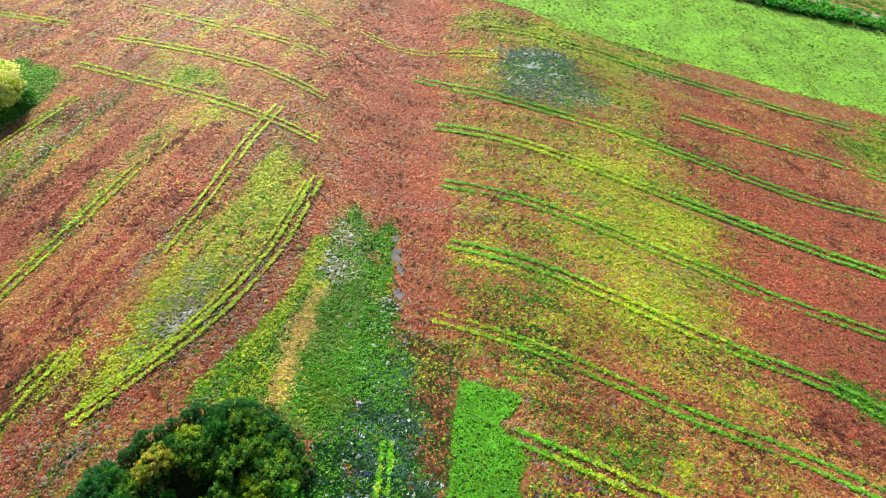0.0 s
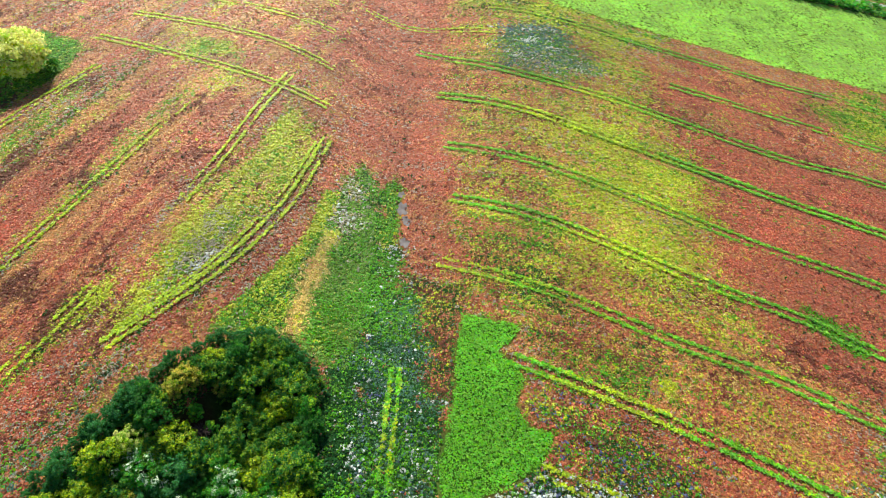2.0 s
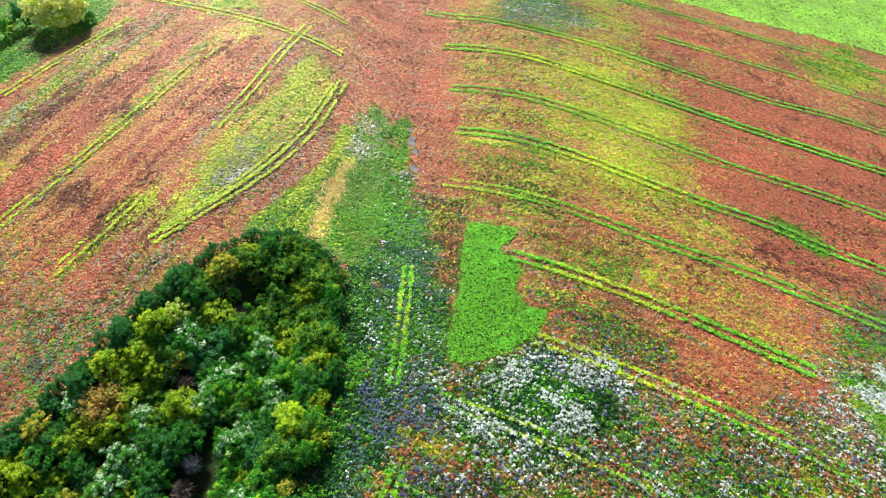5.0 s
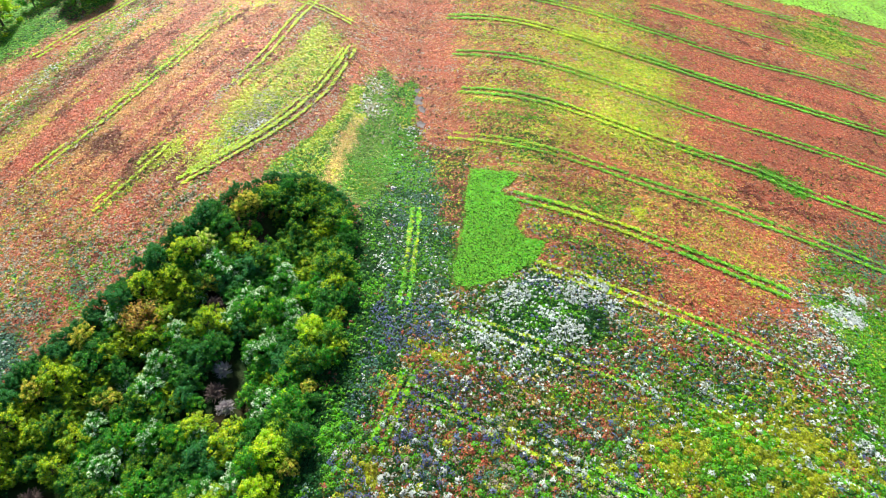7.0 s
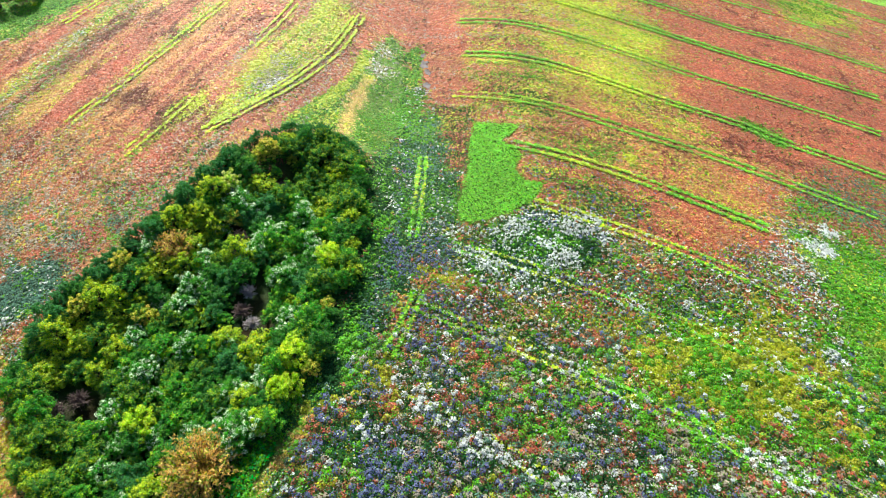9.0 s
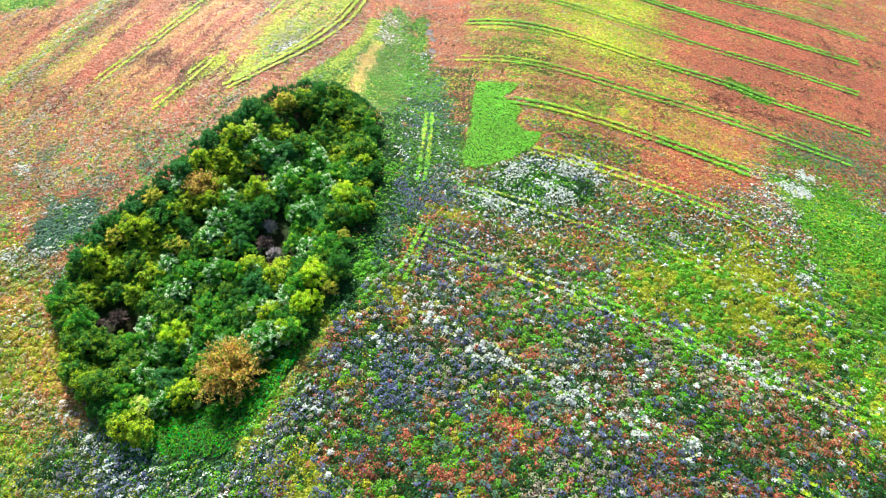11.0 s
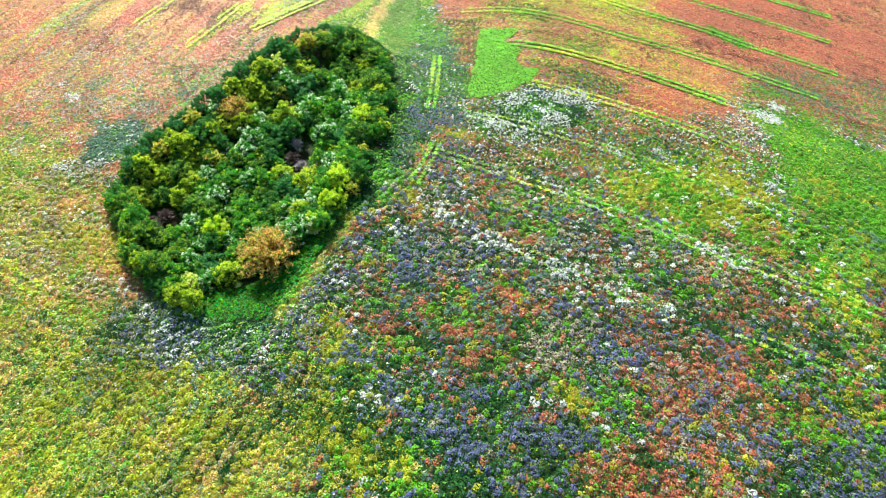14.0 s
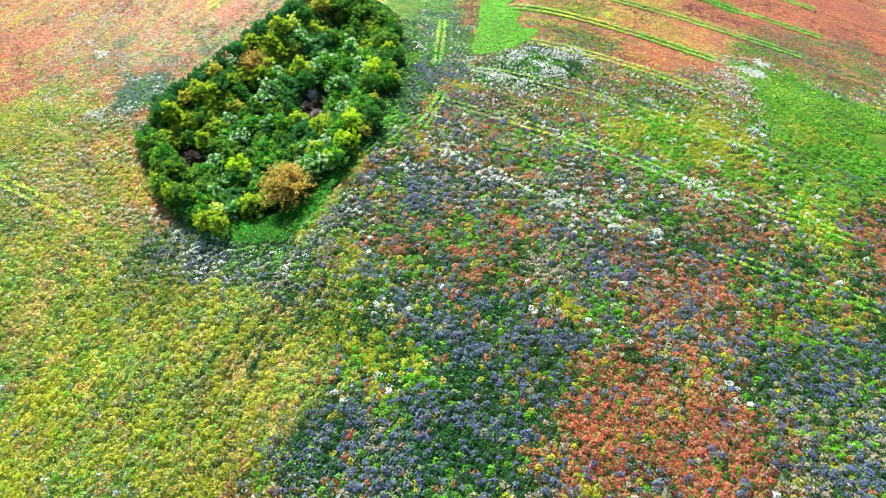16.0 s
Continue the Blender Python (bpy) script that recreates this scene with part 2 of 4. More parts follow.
zone([(-58, -50), (-50, -53), (-40, -59), (-31, -60), (-22, -49), (-17, -52), (-30, -66), (-44, -61)], 2.5, 3, cornflower=3, thistle=2.0, daisy=0.4, seed=1.8, weed=1.2)
zone([(-30, -62), (-20, -56), (-12, -60), (-14, -76), (-24, -70)], 3, 4, weed=2.6, mustard=3, thistle=2, cornflower=1.4, straw=0.8)
zone([(-27, -49), (-19.5, -36), (-13.5, -23), (-9, 6), (-10, 28), (-16, 28), (-14, 6), (-18, -22), (-24, -36)], 1.0, 1.2, weed=4, thistle=4.4, daisy=0.1)
zone([(-43, -72), (-30, -76), (-21, -86), (-26, -92), (-36, -86)], 4, 5, straw=1.2, mustard=1.8, dry=1.3, grass=2.6, seed=0.6)
zone([(-28, -69), (-16, -69), (-5, -76), (3, -90), (-4, -90), (-10, -82), (-20, -77)], 2, 3, weed=3.0, mustard=2.4, thistle=4.6, straw=0.3, cornflower=0.8)
zone([(-16, -66), (-4, -64), (8, -70), (23, -73), (16, -82), (6, -87), (7, -104), (-14, -104), (-29, -92), (-18, -84), (-8, -84), (-2, -82), (-4, -75)], 2.5, 4, cornflower=4.6, thistle=4.4, seed=0.6, weed=0.8, mustard=0.4, poppy=0.3)
zone([(21, -81), (38, -81), (43, -90), (32, -104), (12, -104), (11, -92)], 3, 4, poppy=4.6, thistle=2.0, cornflower=1.4, dock=0.7, seed=1.1, mustard=0.9)
zone([(31, -60), (43, -60), (45, -73), (40, -80), (30, -72)], 3, 5, poppy=4.2, seed=1.4, thistle=1.6, cornflower=1.2, dock=0.4, mustard=0.6)
zone([(45, -76), (70, -72), (90, -84), (70, -104), (44, -104)], 3, 4, cornflower=3.4, seed=1.8, thistle=2.4, weed=0.8, mustard=0.6, poppy=0.5)
zone([(70, -50), (84, -43), (96, -50), (90, -66), (74, -66)], 3, 4, poppy=3.6, thistle=1.6, dock=1.2, weed=1, cornflower=0.8)
zone([(34, -17), (54, -22), (66, -38), (70, -56), (58, -54), (46, -40), (38, -30)], 3, 5, mustard=3.0, weed=5, daisy=1.2, poppy=1.4, thistle=1.4)
zone([(14, -49), (28, -52), (25, -65), (11, -60)], 2.5, 4, cornflower=3.4, seed=2.6, thistle=1.8, poppy=0.8, weed=0.6)
zone([(-80, -28), (-70, -26), (-62, -44), (-56, -52), (-70, -50), (-82, -42)], 4, 5, seed=3.0, mustard=2.2, straw=1.6, weed=1, poppy=1, dry=1.2, daisy=0.2)
zone([(-20.6, -47), (-19.7, -47), (-24.0, -68), (-25.0, -68)], 0.3, 0.2, thistle=8, dock=3)
zone([(12, -27), (40, -33), (62, -42), (62, -57), (44, -58), (14, -52)], 4, 5, poppy=3.4, seed=2, daisy=0.9, weed=2.2, thistle=1.8, cornflower=1.6, sage=0.8)
zone([(24, -81), (41, -83), (43, -94), (22, -101), (10, -98), (17, -86)], 5, 8, poppy=9, dock=0.8, cornflower=1.2, seed=0.5, thistle=1.8, weed=0.4, mustard=0.2)
zone([(28, -58), (45, -59), (41, -71), (28, -69)], 3, 4, poppy=5, cornflower=1.4, seed=1.0, thistle=1.2)
zone([(-18, -84), (4, -89), (4, -101), (-22, -101), (-24, -95)], 5, 8, cornflower=6.4, thistle=4.4, weed=1.0, seed=0.6, poppy=0.3, sage=0.4)
zone([(32, -18), (50, -19), (55, -32), (43, -37), (29, -28)], 3, 4, weed=4, mustard=2.4, poppy=0.8, daisy=0.7, thistle=0.6)
for n, off in enumerate((0, 1.8, 4.4, 6.0, 9.5)):
    zone([(-19.6 - off, -56 - 0.3 * off), (-19.2 - off, -56 - 0.3 * off), (-27.0 - off, -72), (-35.6 - off, -88), (-36.1 - off, -88), (-27.4 - off, -72)], 0.25, 0.3, thistle=5, dock=1.5, grass=1)
zone([(-77, -5), (-66, -4), (-63, -12), (-70, -19), (-76, -15)], 1.5, 2, sage=9, daisy=0.12, weed=0.8)
zone(GROVE, 1.2, 0.8, thistle=5, weed=2.5, dock=0.6)
for gx, gy, r in ((-33.0, -12.5, 4.0), (-31.2, -17.8, 3.2), (-37.4, 1.6, 2.8), (-56, -31.5, 3.6), (-33, 17, 3)):
    zone([(gx - r, gy), (gx, gy - r), (gx + r, gy), (gx, gy + r)], 1.2, 1.0, dock=3, thistle=2, seed=0.6)
zone([(-58, -52), (-48, -57), (-36, -61), (-34, -64), (-50, -62), (-60, -56)], 2, 3, cornflower=2.4, seed=2.2, thistle=1.6, mustard=1.6, weed=0.8, daisy=0.4)
zone(BANK, 1.0, 0.6, weed=6, thistle=3.0)
zone([(-30.2, -55.4), (-25.0, -45.6), (-21.4, -38), (-19.0, -32), (-17.9, -32.4), (-20.2, -38.8), (-24.0, -46.4), (-29.4, -56.2)], 0.8, 1.6, straw=2.6, dry=1.2, mustard=2, weed=1.6, grass=1.4)
# sown crops, cut off cleanly from the rest
CROP = [(-4, 186), (17.5, 165.5), (38.8, 146), (68, 133), (97, 124), (122, 119.5), (180, 108), (220, 150), (148, 168), (115, 171), (96, 174.5), (60, 184)]
PATCH = [(7.5, 38.4), (17.5, 34.1), (16.6, 31.6), (13.7, 29.6), (16.6, 26.4), (17.5, 23.8), (16.1, 20.0), (17.4, 16.0), (21.0, 14.9), (19.5, 11.4), (17.3, 9.5), (14.0, 7.0), (8.4, 5.0), (3.8, 5.5), (3.7, 11.1), (4.7, 17.2), (5.9, 21.9), (6.5, 30.6)]
HEDGE = [(60, 184), (96, 174.5), (115, 171), (148, 168), (220, 150), (230, 158), (152, 174), (126, 181), (90, 190)]
ROAD = [(90, 192), (126, 182.4), (152, 175.2), (230, 159.5), (231, 163), (153, 178.6), (128, 185.8), (92, 195.5)]
BEYOND = [(92, 195.5), (128, 185.8), (153, 178.6), (231, 163), (300, 260), (100, 300)]
zone(CROP, 0.8, 0.5, weed=7, mustard=1.5, thistle=0.5)
zone(PATCH, 0.5, 0.9, weed=8, thistle=0.4)
zone(HEDGE, 1.5, 2, thistle=4, weed=2, seed=0.5)
zone(BEYOND, 1, 2, straw=3, weed=2, thistle=1)


BLOTS = []


def blot(x, y, r, kind, much=0.85, long=1.0, turn=0.0):
    """A patch where one kind crowds out the rest."""
    BLOTS.append((x, y, r, KINDS.index(kind), much, long, radians(turn)))


for x, y, r in ((25.7, 2.4, 3.2), (19.3, -1.0, 2.0), (22.3, -4.3, 2.2), (9.3, -5.4, 2.0), (31, 0.2, 1.8), (14.5, 3.2, 2.0), (42.5, -14.5, 2.2)):
    blot(x, y, 0.85 * r, "daisy", 0.85, 1.4, -25)
for x, y, r in ((36, -53.5, 1.5), (47.8, -41.6, 1.9), (51, -43.5, 1.6), (75, 4.4, 1.8), (72, 0, 2.4), (-31, -61, 1.9), (-9.8, -37.2, 1.4), (-0.6, -66, 0.9), (-19.4, -47.6, 0.8)):
    blot(x, y, 0.8 * r, "daisy", 0.7, 1.5, -20)
for x, y in ((24, 118.6), (28, 126), (30.5, 132), (33, 121)):
    blot(x, y, 1.1, "daisy", 0.4, 1.6, -10)
for x, y, r in ((-57, -48.5, 1.6), (-52, -53, 1.5), (-47, -56, 1.3), (-80, -18, 1.5), (-86, 3, 1.6), (-90, 8, 1.2)):
    blot(x, y, r, "daisy", 0.45, 1.5, -35)
for n in range(9):
    blot(-3 + 4.1 * n, -33.3 - 2.25 * n, 1.2 if n % 2 else 1.7, "daisy", 0.5 if n < 7 else 0.3, 1.7, -28)
    blot(7 + 5.4 * n + 1.5 * math.sin(5 * n), -3 - 2.6 * n + math.sin(3 * n), 1.1 if n % 2 else 1.7, "daisy", 0.35, 1.5, -25)
    blot(9 + 5.2 * n + 1.5 * math.sin(4 * n), -21 - 2.6 * n + math.sin(7 * n), 0.9 if n % 2 else 1.5, "daisy", 0.28, 1.5, -25)
blot(-40, 45, 2.4, "seed", 0.4, 3.0, 55)
blot(-39.5, 45.0, 1.2, "daisy", 0.3, 3.0, 55)
blot(40, 22.6, 1.6, "mustard", 0.9)
blot(73, 34.5, 2.6, "weed", 0.9, 1.6, 120)
blot(70, 38, 1.8, "weed", 0.8, 1.6, 100)
blot(-58, 34, 3.0, "dock", 0.6, 2.0, 62)
blot(-56.5, 36, 2.4, "mustard", 0.6, 2.0, 62)
blot(-45, -57.8, 2.4, "cornflower", 0.45, 2.2, -30)
blot(17.5, -69, 2.2, "mustard", 0.4, 2.2, -20)
blot(-2, -3.5, 4.0, "cornflower", 0.6, 2.0, -15)
blot(50, -24, 6.5, "mustard", 0.35, 1.6, -25)
blot(46, -27, 5.0, "weed", 0.5, 1.6, -25)
blot(10, -52, 3.2, "poppy", 0.7, 1.8, -30)
blot(-5, -45, 5.0, "cornflower", 0.45, 1.6, -30)


def cover(x, y):
    """Shares of the ten kinds of plant at each place."""
    s = 0.93 * x - 0.37 * y                    # across the sowing direction of the left-hand fields
    along = 0.37 * x + 0.93 * y
    rows = grain(s, along * 0.1, 3.4, 5) - 0.5
    side = 1 / (1 + np.exp(np.clip((x + 24) / 3, -30, 30))) / (1 + np.exp(np.clip(-(y - 12) / 8, -30, 30)))
    w = np.repeat(BASE[None], len(x), 0)
    w[:, 1] += 1.5 * side * np.clip(rows + 0.05, 0, 1) + 0.3 * np.clip(grain(x, y, 14, 3) - 0.55, 0, 1)
    w[:, 9] += 0.9 * side * np.clip(-rows - 0.2, 0, 1)
    w[:, 3] += 1.4 * side * np.clip(grain(s, along * 0.14, 5.0, 8) - 0.66, 0, 1)
    w[:, 2] += 0.15 * np.clip(grain(x, y, 7, 4) - 0.6, 0, 1)
    wob = grain(x, y, 6, 21) + 0.6 * grain(x, y, 2.2, 22) - 0.8
    for poly, soft, rough, mix in ZONES:
        k = 1 / (1 + np.exp(-np.clip((inside(poly, x, y) + rough * wob) * 3 / soft, -30, 30)))
        w = w * (1 - k[:, None]) + mix * k[:, None]
    for bx, by, r, n, much, long, turn in BLOTS:
        u = (x - bx) * math.cos(turn) + (y - by) * math.sin(turn)
        v = (y - by) * math.cos(turn) - (x - bx) * math.sin(turn)
        k = much / (1 + np.exp(np.clip((np.hypot(u / long, v) - r * (1 + 1.2 * wob)) * 3 / (0.35 * r), -30, 30)))
        w = w * (1 - k[:, None])
        w[:, n] += k
    # dark, trampled seams through the poppies
    seam = np.exp(-(((grain(x, y, 11, 31) + 0.25 * grain(x, y, 2.5, 32) - 0.62) / 0.022) ** 2)) * (w[:, 0] + w[:, 1] > 0.5)
    furrow = np.exp(-(((grain(s, along * 0.14, 3.4, 37) - 0.5) / 0.05) ** 2)) * side * (grain(x, y, 9, 38) > 0.45)
    w[:, 2] += 1.3 * furrow
    # ripe and fresh drills side by side
    drill = grain(s, along * 0.06, 2.0, 15) + 0.5 * grain(s, along * 0.06, 0.9, 17) - 0.75
    w[:, 1] *= np.exp(3.6 * side * drill)
    w[:, 0] *= np.exp(-2.4 * side * drill)
    w[:, 9] *= np.exp(-4.0 * side * drill)
    slope = (1 - side) * (y > 12 - 0.4 * x)
    drill = grain(0.43 * x + 0.9 * y, (0.9 * x - 0.43 * y) * 0.05, 1.1, 16) - 0.5
    w[:, 1] *= np.exp(2.0 * slope * drill)
    w[:, 4] *= np.exp(-2.0 * slope * drill)
    w[:, 2] *= np.exp(-2.0 * slope * drill)
    w[:, 2] += 1.0 * seam * (grain(x, y, 30, 35) > 0.4)
    # sowing rows: everything is drawn out along them in the fields, less so in the meadow
    left = (x < -22) & (y > 5)
    field = (y > 10 - 0.4 * x) | left
    u, v = np.where(left, s, 0.43 * x + 0.9 * y), np.where(left, along * 0.1, (0.9 * x - 0.43 * y) * np.where(field, 0.1, 0.5))
    olive = (x < -14) & (y < -56)
    u, v = np.where(olive, 0.97 * x - 0.25 * y, u), np.where(olive, (0.25 * x + 0.97 * y) * 0.3, v)
    patch = np.stack([grain(u, v, 1.2 + 0.2 * n, 40 + n) + 0.8 * grain(x, y, 6.5 + n, 60 + n) for n in range(len(KINDS))], 1)
    fine = np.stack([grain(x, y, 1.3 + 0.1 * n, 80 + n) for n in range(len(KINDS))], 1)
    w = w * np.exp(np.where(field, 2.3, 2.8)[:, None] * (patch - 0.9) + np.where(field, 0.5, 2.4)[:, None] * (fine - 0.5))
    return w / w.sum(1, keepdims=True)


# ---- materials ----
def nodes_of(name):
    m = bpy.data.materials.new(name)
    m.use_nodes = True
    return m, m.node_tree, m.node_tree.nodes["Principled BSDF"]


def put(nt, kind, **kw):
    n = nt.nodes.new("ShaderNode" + kind)
    for k, v in kw.items():
        if k in n.inputs:
            n.inputs[k].default_value = v
    return n


def plant(name, tint, spread=0.5, hue=0.035, see=0.5, drift=12.0, fuzz=1.0, pale=0.7, gloss=0.12, wax=0.6, each=0.22):
    """Leaves or petals: every blade its own shade, with slow drifts across the field."""
    m, nt, p = nodes_of(name)
    geo = put(nt, "NewGeometry")
    tex = put(nt, "TexNoise", Scale=1 / drift, Detail=3.0)
    pos = put(nt, "TexCoord")
    nt.links.new(pos.outputs["Object"], tex.inputs["Vector"])
    hsv = put(nt, "HueSaturation", Color=(*tint, 1))
    val = put(nt, "MapRange")
    val.inputs["To Min"].default_value, val.inputs["To Max"].default_value = 1 - spread, 1 + spread
    nt.links.new(geo.outputs["Random Per Island"], val.inputs["Value"])
    mul = put(nt, "Math")
    mul.operation = "MULTIPLY"
    amp = put(nt, "MapRange")
    amp.inputs["From Min"].default_value, amp.inputs["From Max"].default_value = 0.3, 0.7
    amp.inputs["To Min"].default_value, amp.inputs["To Max"].default_value = 0.8, 1.2
    nt.links.new(tex.outputs["Fac"], amp.inputs["Value"])
    nt.links.new(val.outputs[0], mul.inputs[0])
    # neighbouring plants differ as a whole
    near = put(nt, "TexNoise", Scale=1.1, Detail=1.0)
    nt.links.new(pos.outputs["Object"], near.inputs["Vector"])
    lot = put(nt, "MapRange")
    lot.inputs["From Min"].default_value, lot.inputs["From Max"].default_value = 0.28, 0.72
    lot.inputs["To Min"].default_value, lot.inputs["To Max"].default_value = 1 - each, 1 + each
    nt.links.new(near.outputs["Fac"], lot.inputs["Value"])
    both = put(nt, "Math")
    both.operation = "MULTIPLY"
    nt.links.new(amp.outputs[0], both.inputs[0])
    nt.links.new(lot.outputs[0], both.inputs[1])
    nt.links.new(both.outputs[0], mul.inputs[1])
    nt.links.new(mul.outputs[0], hsv.inputs["Value"])
    shift = put(nt, "Math")
    shift.operation = "MULTIPLY"
    shift.inputs[1].default_value = 7.31
    wrap = put(nt, "Math")
    wrap.operation = "FRACT"
    nt.links.new(geo.outputs["Random Per Island"], shift.inputs[0])
    nt.links.new(shift.outputs[0], wrap.inputs[0])
    hr = put(nt, "MapRange")
    hr.inputs["To Min"].default_value, hr.inputs["To Max"].default_value = 0.5 - hue, 0.5 + hue
    nt.links.new(wrap.outputs[0], hr.inputs["Value"])
    nt.links.new(hr.outputs[0], hsv.inputs["Hue"])
    turn2 = put(nt, "Math")
    turn2.operation = "MULTIPLY"
    turn2.inputs[1].default_value = 13.7
    wrap2 = put(nt, "Math")
    wrap2.operation = "FRACT"
    sat = put(nt, "MapRange")
    sat.inputs["To Min"].default_value, sat.inputs["To Max"].default_value = 0.85, 1.12
    nt.links.new(geo.outputs["Random Per Island"], turn2.inputs[0])
    nt.links.new(turn2.outputs[0], wrap2.inputs[0])
    nt.links.new(wrap2.outputs[0], sat.inputs["Value"])
    nt.links.new(sat.outputs[0], hsv.inputs["Saturation"])
    nt.links.new(hsv.outputs[0], p.inputs["Base Color"])
    p.inputs["Roughness"].default_value = 0.65
    p.inputs["Specular IOR Level"].default_value = gloss
    p.inputs["Coat Weight"].default_value = 0.14 * wax
    p.inputs["Coat Roughness"].default_value = 0.42
    p.inputs["Coat IOR"].default_value = 1.6
    p.inputs["Sheen Weight"].default_value = fuzz
    p.inputs["Sheen Roughness"].default_value = 0.55
    own = put(nt, "Mix")
    own.data_type = "RGBA"
    own.inputs[0].default_value = pale
    own.inputs[7].default_value = (1.0, 0.92, 0.78, 1)
    nt.links.new(hsv.outputs[0], own.inputs[6])
    nt.links.new(own.outputs[2], p.inputs["Sheen Tint"])
    if wax:
        # petals and waxy leaves shine in their own colour
        p.inputs["Specular IOR Level"].default_value = 0.95 * wax
        p.inputs["Roughness"].default_value = 0.45
        tinge = put(nt, "HueSaturation", Saturation=0.85, Value=1.5)
        nt.links.new(hsv.outputs[0], tinge.inputs["Color"])
        nt.links.new(tinge.outputs[0], p.inputs["Specular Tint"])
    if see:
        t = put(nt, "BsdfTranslucent")
        nt.links.new(hsv.outputs[0], t.inputs["Color"])
        mix = put(nt, "MixShader", Fac=see)
        nt.links.new(p.outputs[0], mix.inputs[1])
        nt.links.new(t.outputs[0], mix.inputs[2])
        nt.links.new(mix.outputs[0], nt.nodes["Material Output"].inputs[0])
    return m


def plain(name, a, b, scale, rough=0.85, bump=0.3):
    """Two-tone mottled surface with fine relief."""
    m, nt, p = nodes_of(name)
    pos = put(nt, "TexCoord")
    n1, n2 = put(nt, "TexNoise", Scale=scale, Detail=6.0), put(nt, "TexNoise", Scale=scale * 9, Detail=4.0)
    ramp = put(nt, "ValToRGB")
    ramp.color_ramp.elements[0].color, ramp.color_ramp.elements[1].color = (*a, 1), (*b, 1)
    ramp.color_ramp.elements[0].position, ramp.color_ramp.elements[1].position = 0.32, 0.68
    for n in (n1, n2):
        nt.links.new(pos.outputs["Object"], n.inputs["Vector"])
    nt.links.new(n1.outputs["Fac"], ramp.inputs[0])
    nt.links.new(ramp.outputs[0], p.inputs["Base Color"])
    bp = put(nt, "Bump", Strength=bump, Distance=0.1)
    nt.links.new(n2.outputs["Fac"], bp.inputs["Height"])
    nt.links.new(bp.outputs[0], p.inputs["Normal"])
    p.inputs["Roughness"].default_value = rough
    return m


def undergrowth():
    """Low leaves and soil under the taller plants; the colour follows what grows there, with the shade between plants
    put in.
    """
    m, nt, p = nodes_of("undergrowth")
    col = put(nt, "VertexColor")
    col.layer_name = "growth"
    pos = put(nt, "TexCoord")
    fine, mid = put(nt, "TexNoise", Scale=2.2, Detail=5.0, Roughness=0.7), put(nt, "TexNoise", Scale=0.35, Detail=4.0)
    for n in (fine, mid):
        nt.links.new(pos.outputs["Object"], n.inputs["Vector"])
    add = put(nt, "Math")
    nt.links.new(fine.outputs["Fac"], add.inputs[0])
    nt.links.new(mid.outputs["Fac"], add.inputs[1])
    rng = put(nt, "MapRange")
    rng.inputs["From Min"].default_value, rng.inputs["From Max"].default_value = 0.65, 1.35
    rng.inputs["To Min"].default_value, rng.inputs["To Max"].default_value = 0.55, 1.35
    nt.links.new(add.outputs[0], rng.inputs["Value"])
    hsv = put(nt, "HueSaturation")
    nt.links.new(col.outputs["Color"], hsv.inputs["Color"])
    nt.links.new(rng.outputs[0], hsv.inputs["Value"])
    nt.links.new(hsv.outputs[0], p.inputs["Base Color"])
    bp = put(nt, "Bump", Strength=0.8, Distance=0.4)
    nt.links.new(fine.outputs["Fac"], bp.inputs["Height"])
    nt.links.new(bp.outputs[0], p.inputs["Normal"])
    p.inputs["Roughness"].default_value = 0.7
    p.inputs["Specular IOR Level"].default_value = 0.1
    p.inputs["Sheen Weight"].default_value = 0.7
    p.inputs["Sheen Roughness"].default_value = 0.55
    nt.links.new(hsv.outputs[0], p.inputs["Sheen Tint"])
    return m


MAT = {k: plant(k, TINT[k], *{"daisy": (0.12, 0.01), "poppy": (0.42, 0.02), "dry": (0.40, 0.025)}.get(k, (0.28, 0.025)),
                pale={"thistle": 0.15, "weed": 0.2, "dock": 0.4, "mustard": 0.6, "grass": 0.4}.get(k, 0.75),
                wax={"thistle": 0.15, "weed": 0.4, "cornflower": 0.3, "dock": 0.4, "sage": 0.3, "grass": 0.5, "charlock": 0.5, "poppy": 1.0, "dry": 0.95, "straw": 0.5, "seed": 0.6, "daisy": 0.5}.get(k, 0.9),
                fuzz={"thistle": 0.1, "weed": 0.3, "cornflower": 0.4, "sage": 0.4, "grass": 0.4, "charlock": 0.4}.get(k, 1.0)) for k in KINDS}
MAT["track"] = plant("track_weed", (0.62, 0.78, 0.03), 0.35, 0.03, wax=0.5)
MAT["track_green"] = plant("track_green", (0.24, 0.64, 0.02), 0.35, 0.03, wax=0.5)
MAT["crop"] = plant("crop_leaf", (0.24, 0.64, 0.05), 0.3, 0.03, pale=0.3, wax=0.3)
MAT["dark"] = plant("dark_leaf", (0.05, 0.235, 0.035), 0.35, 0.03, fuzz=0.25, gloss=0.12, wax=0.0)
MAT["green"] = plant("green_leaf", (0.10, 0.40, 0.035), 0.35, 0.035, fuzz=0.25, gloss=0.12, wax=0.0)
MAT["bluish"] = plant("bluish_leaf", (0.07, 0.31, 0.09), 0.35, 0.03, fuzz=0.25, gloss=0.12, wax=0.0)
MAT["olive"] = plant("olive_leaf", (0.29, 0.49, 0.025), 0.35, 0.04, fuzz=0.25, gloss=0.12, wax=0.0)
MAT["yellow"] = plant("yellow_leaf", (0.70, 0.80, 0.04), 0.3, 0.03, fuzz=0.25, gloss=0.12, wax=0.0)
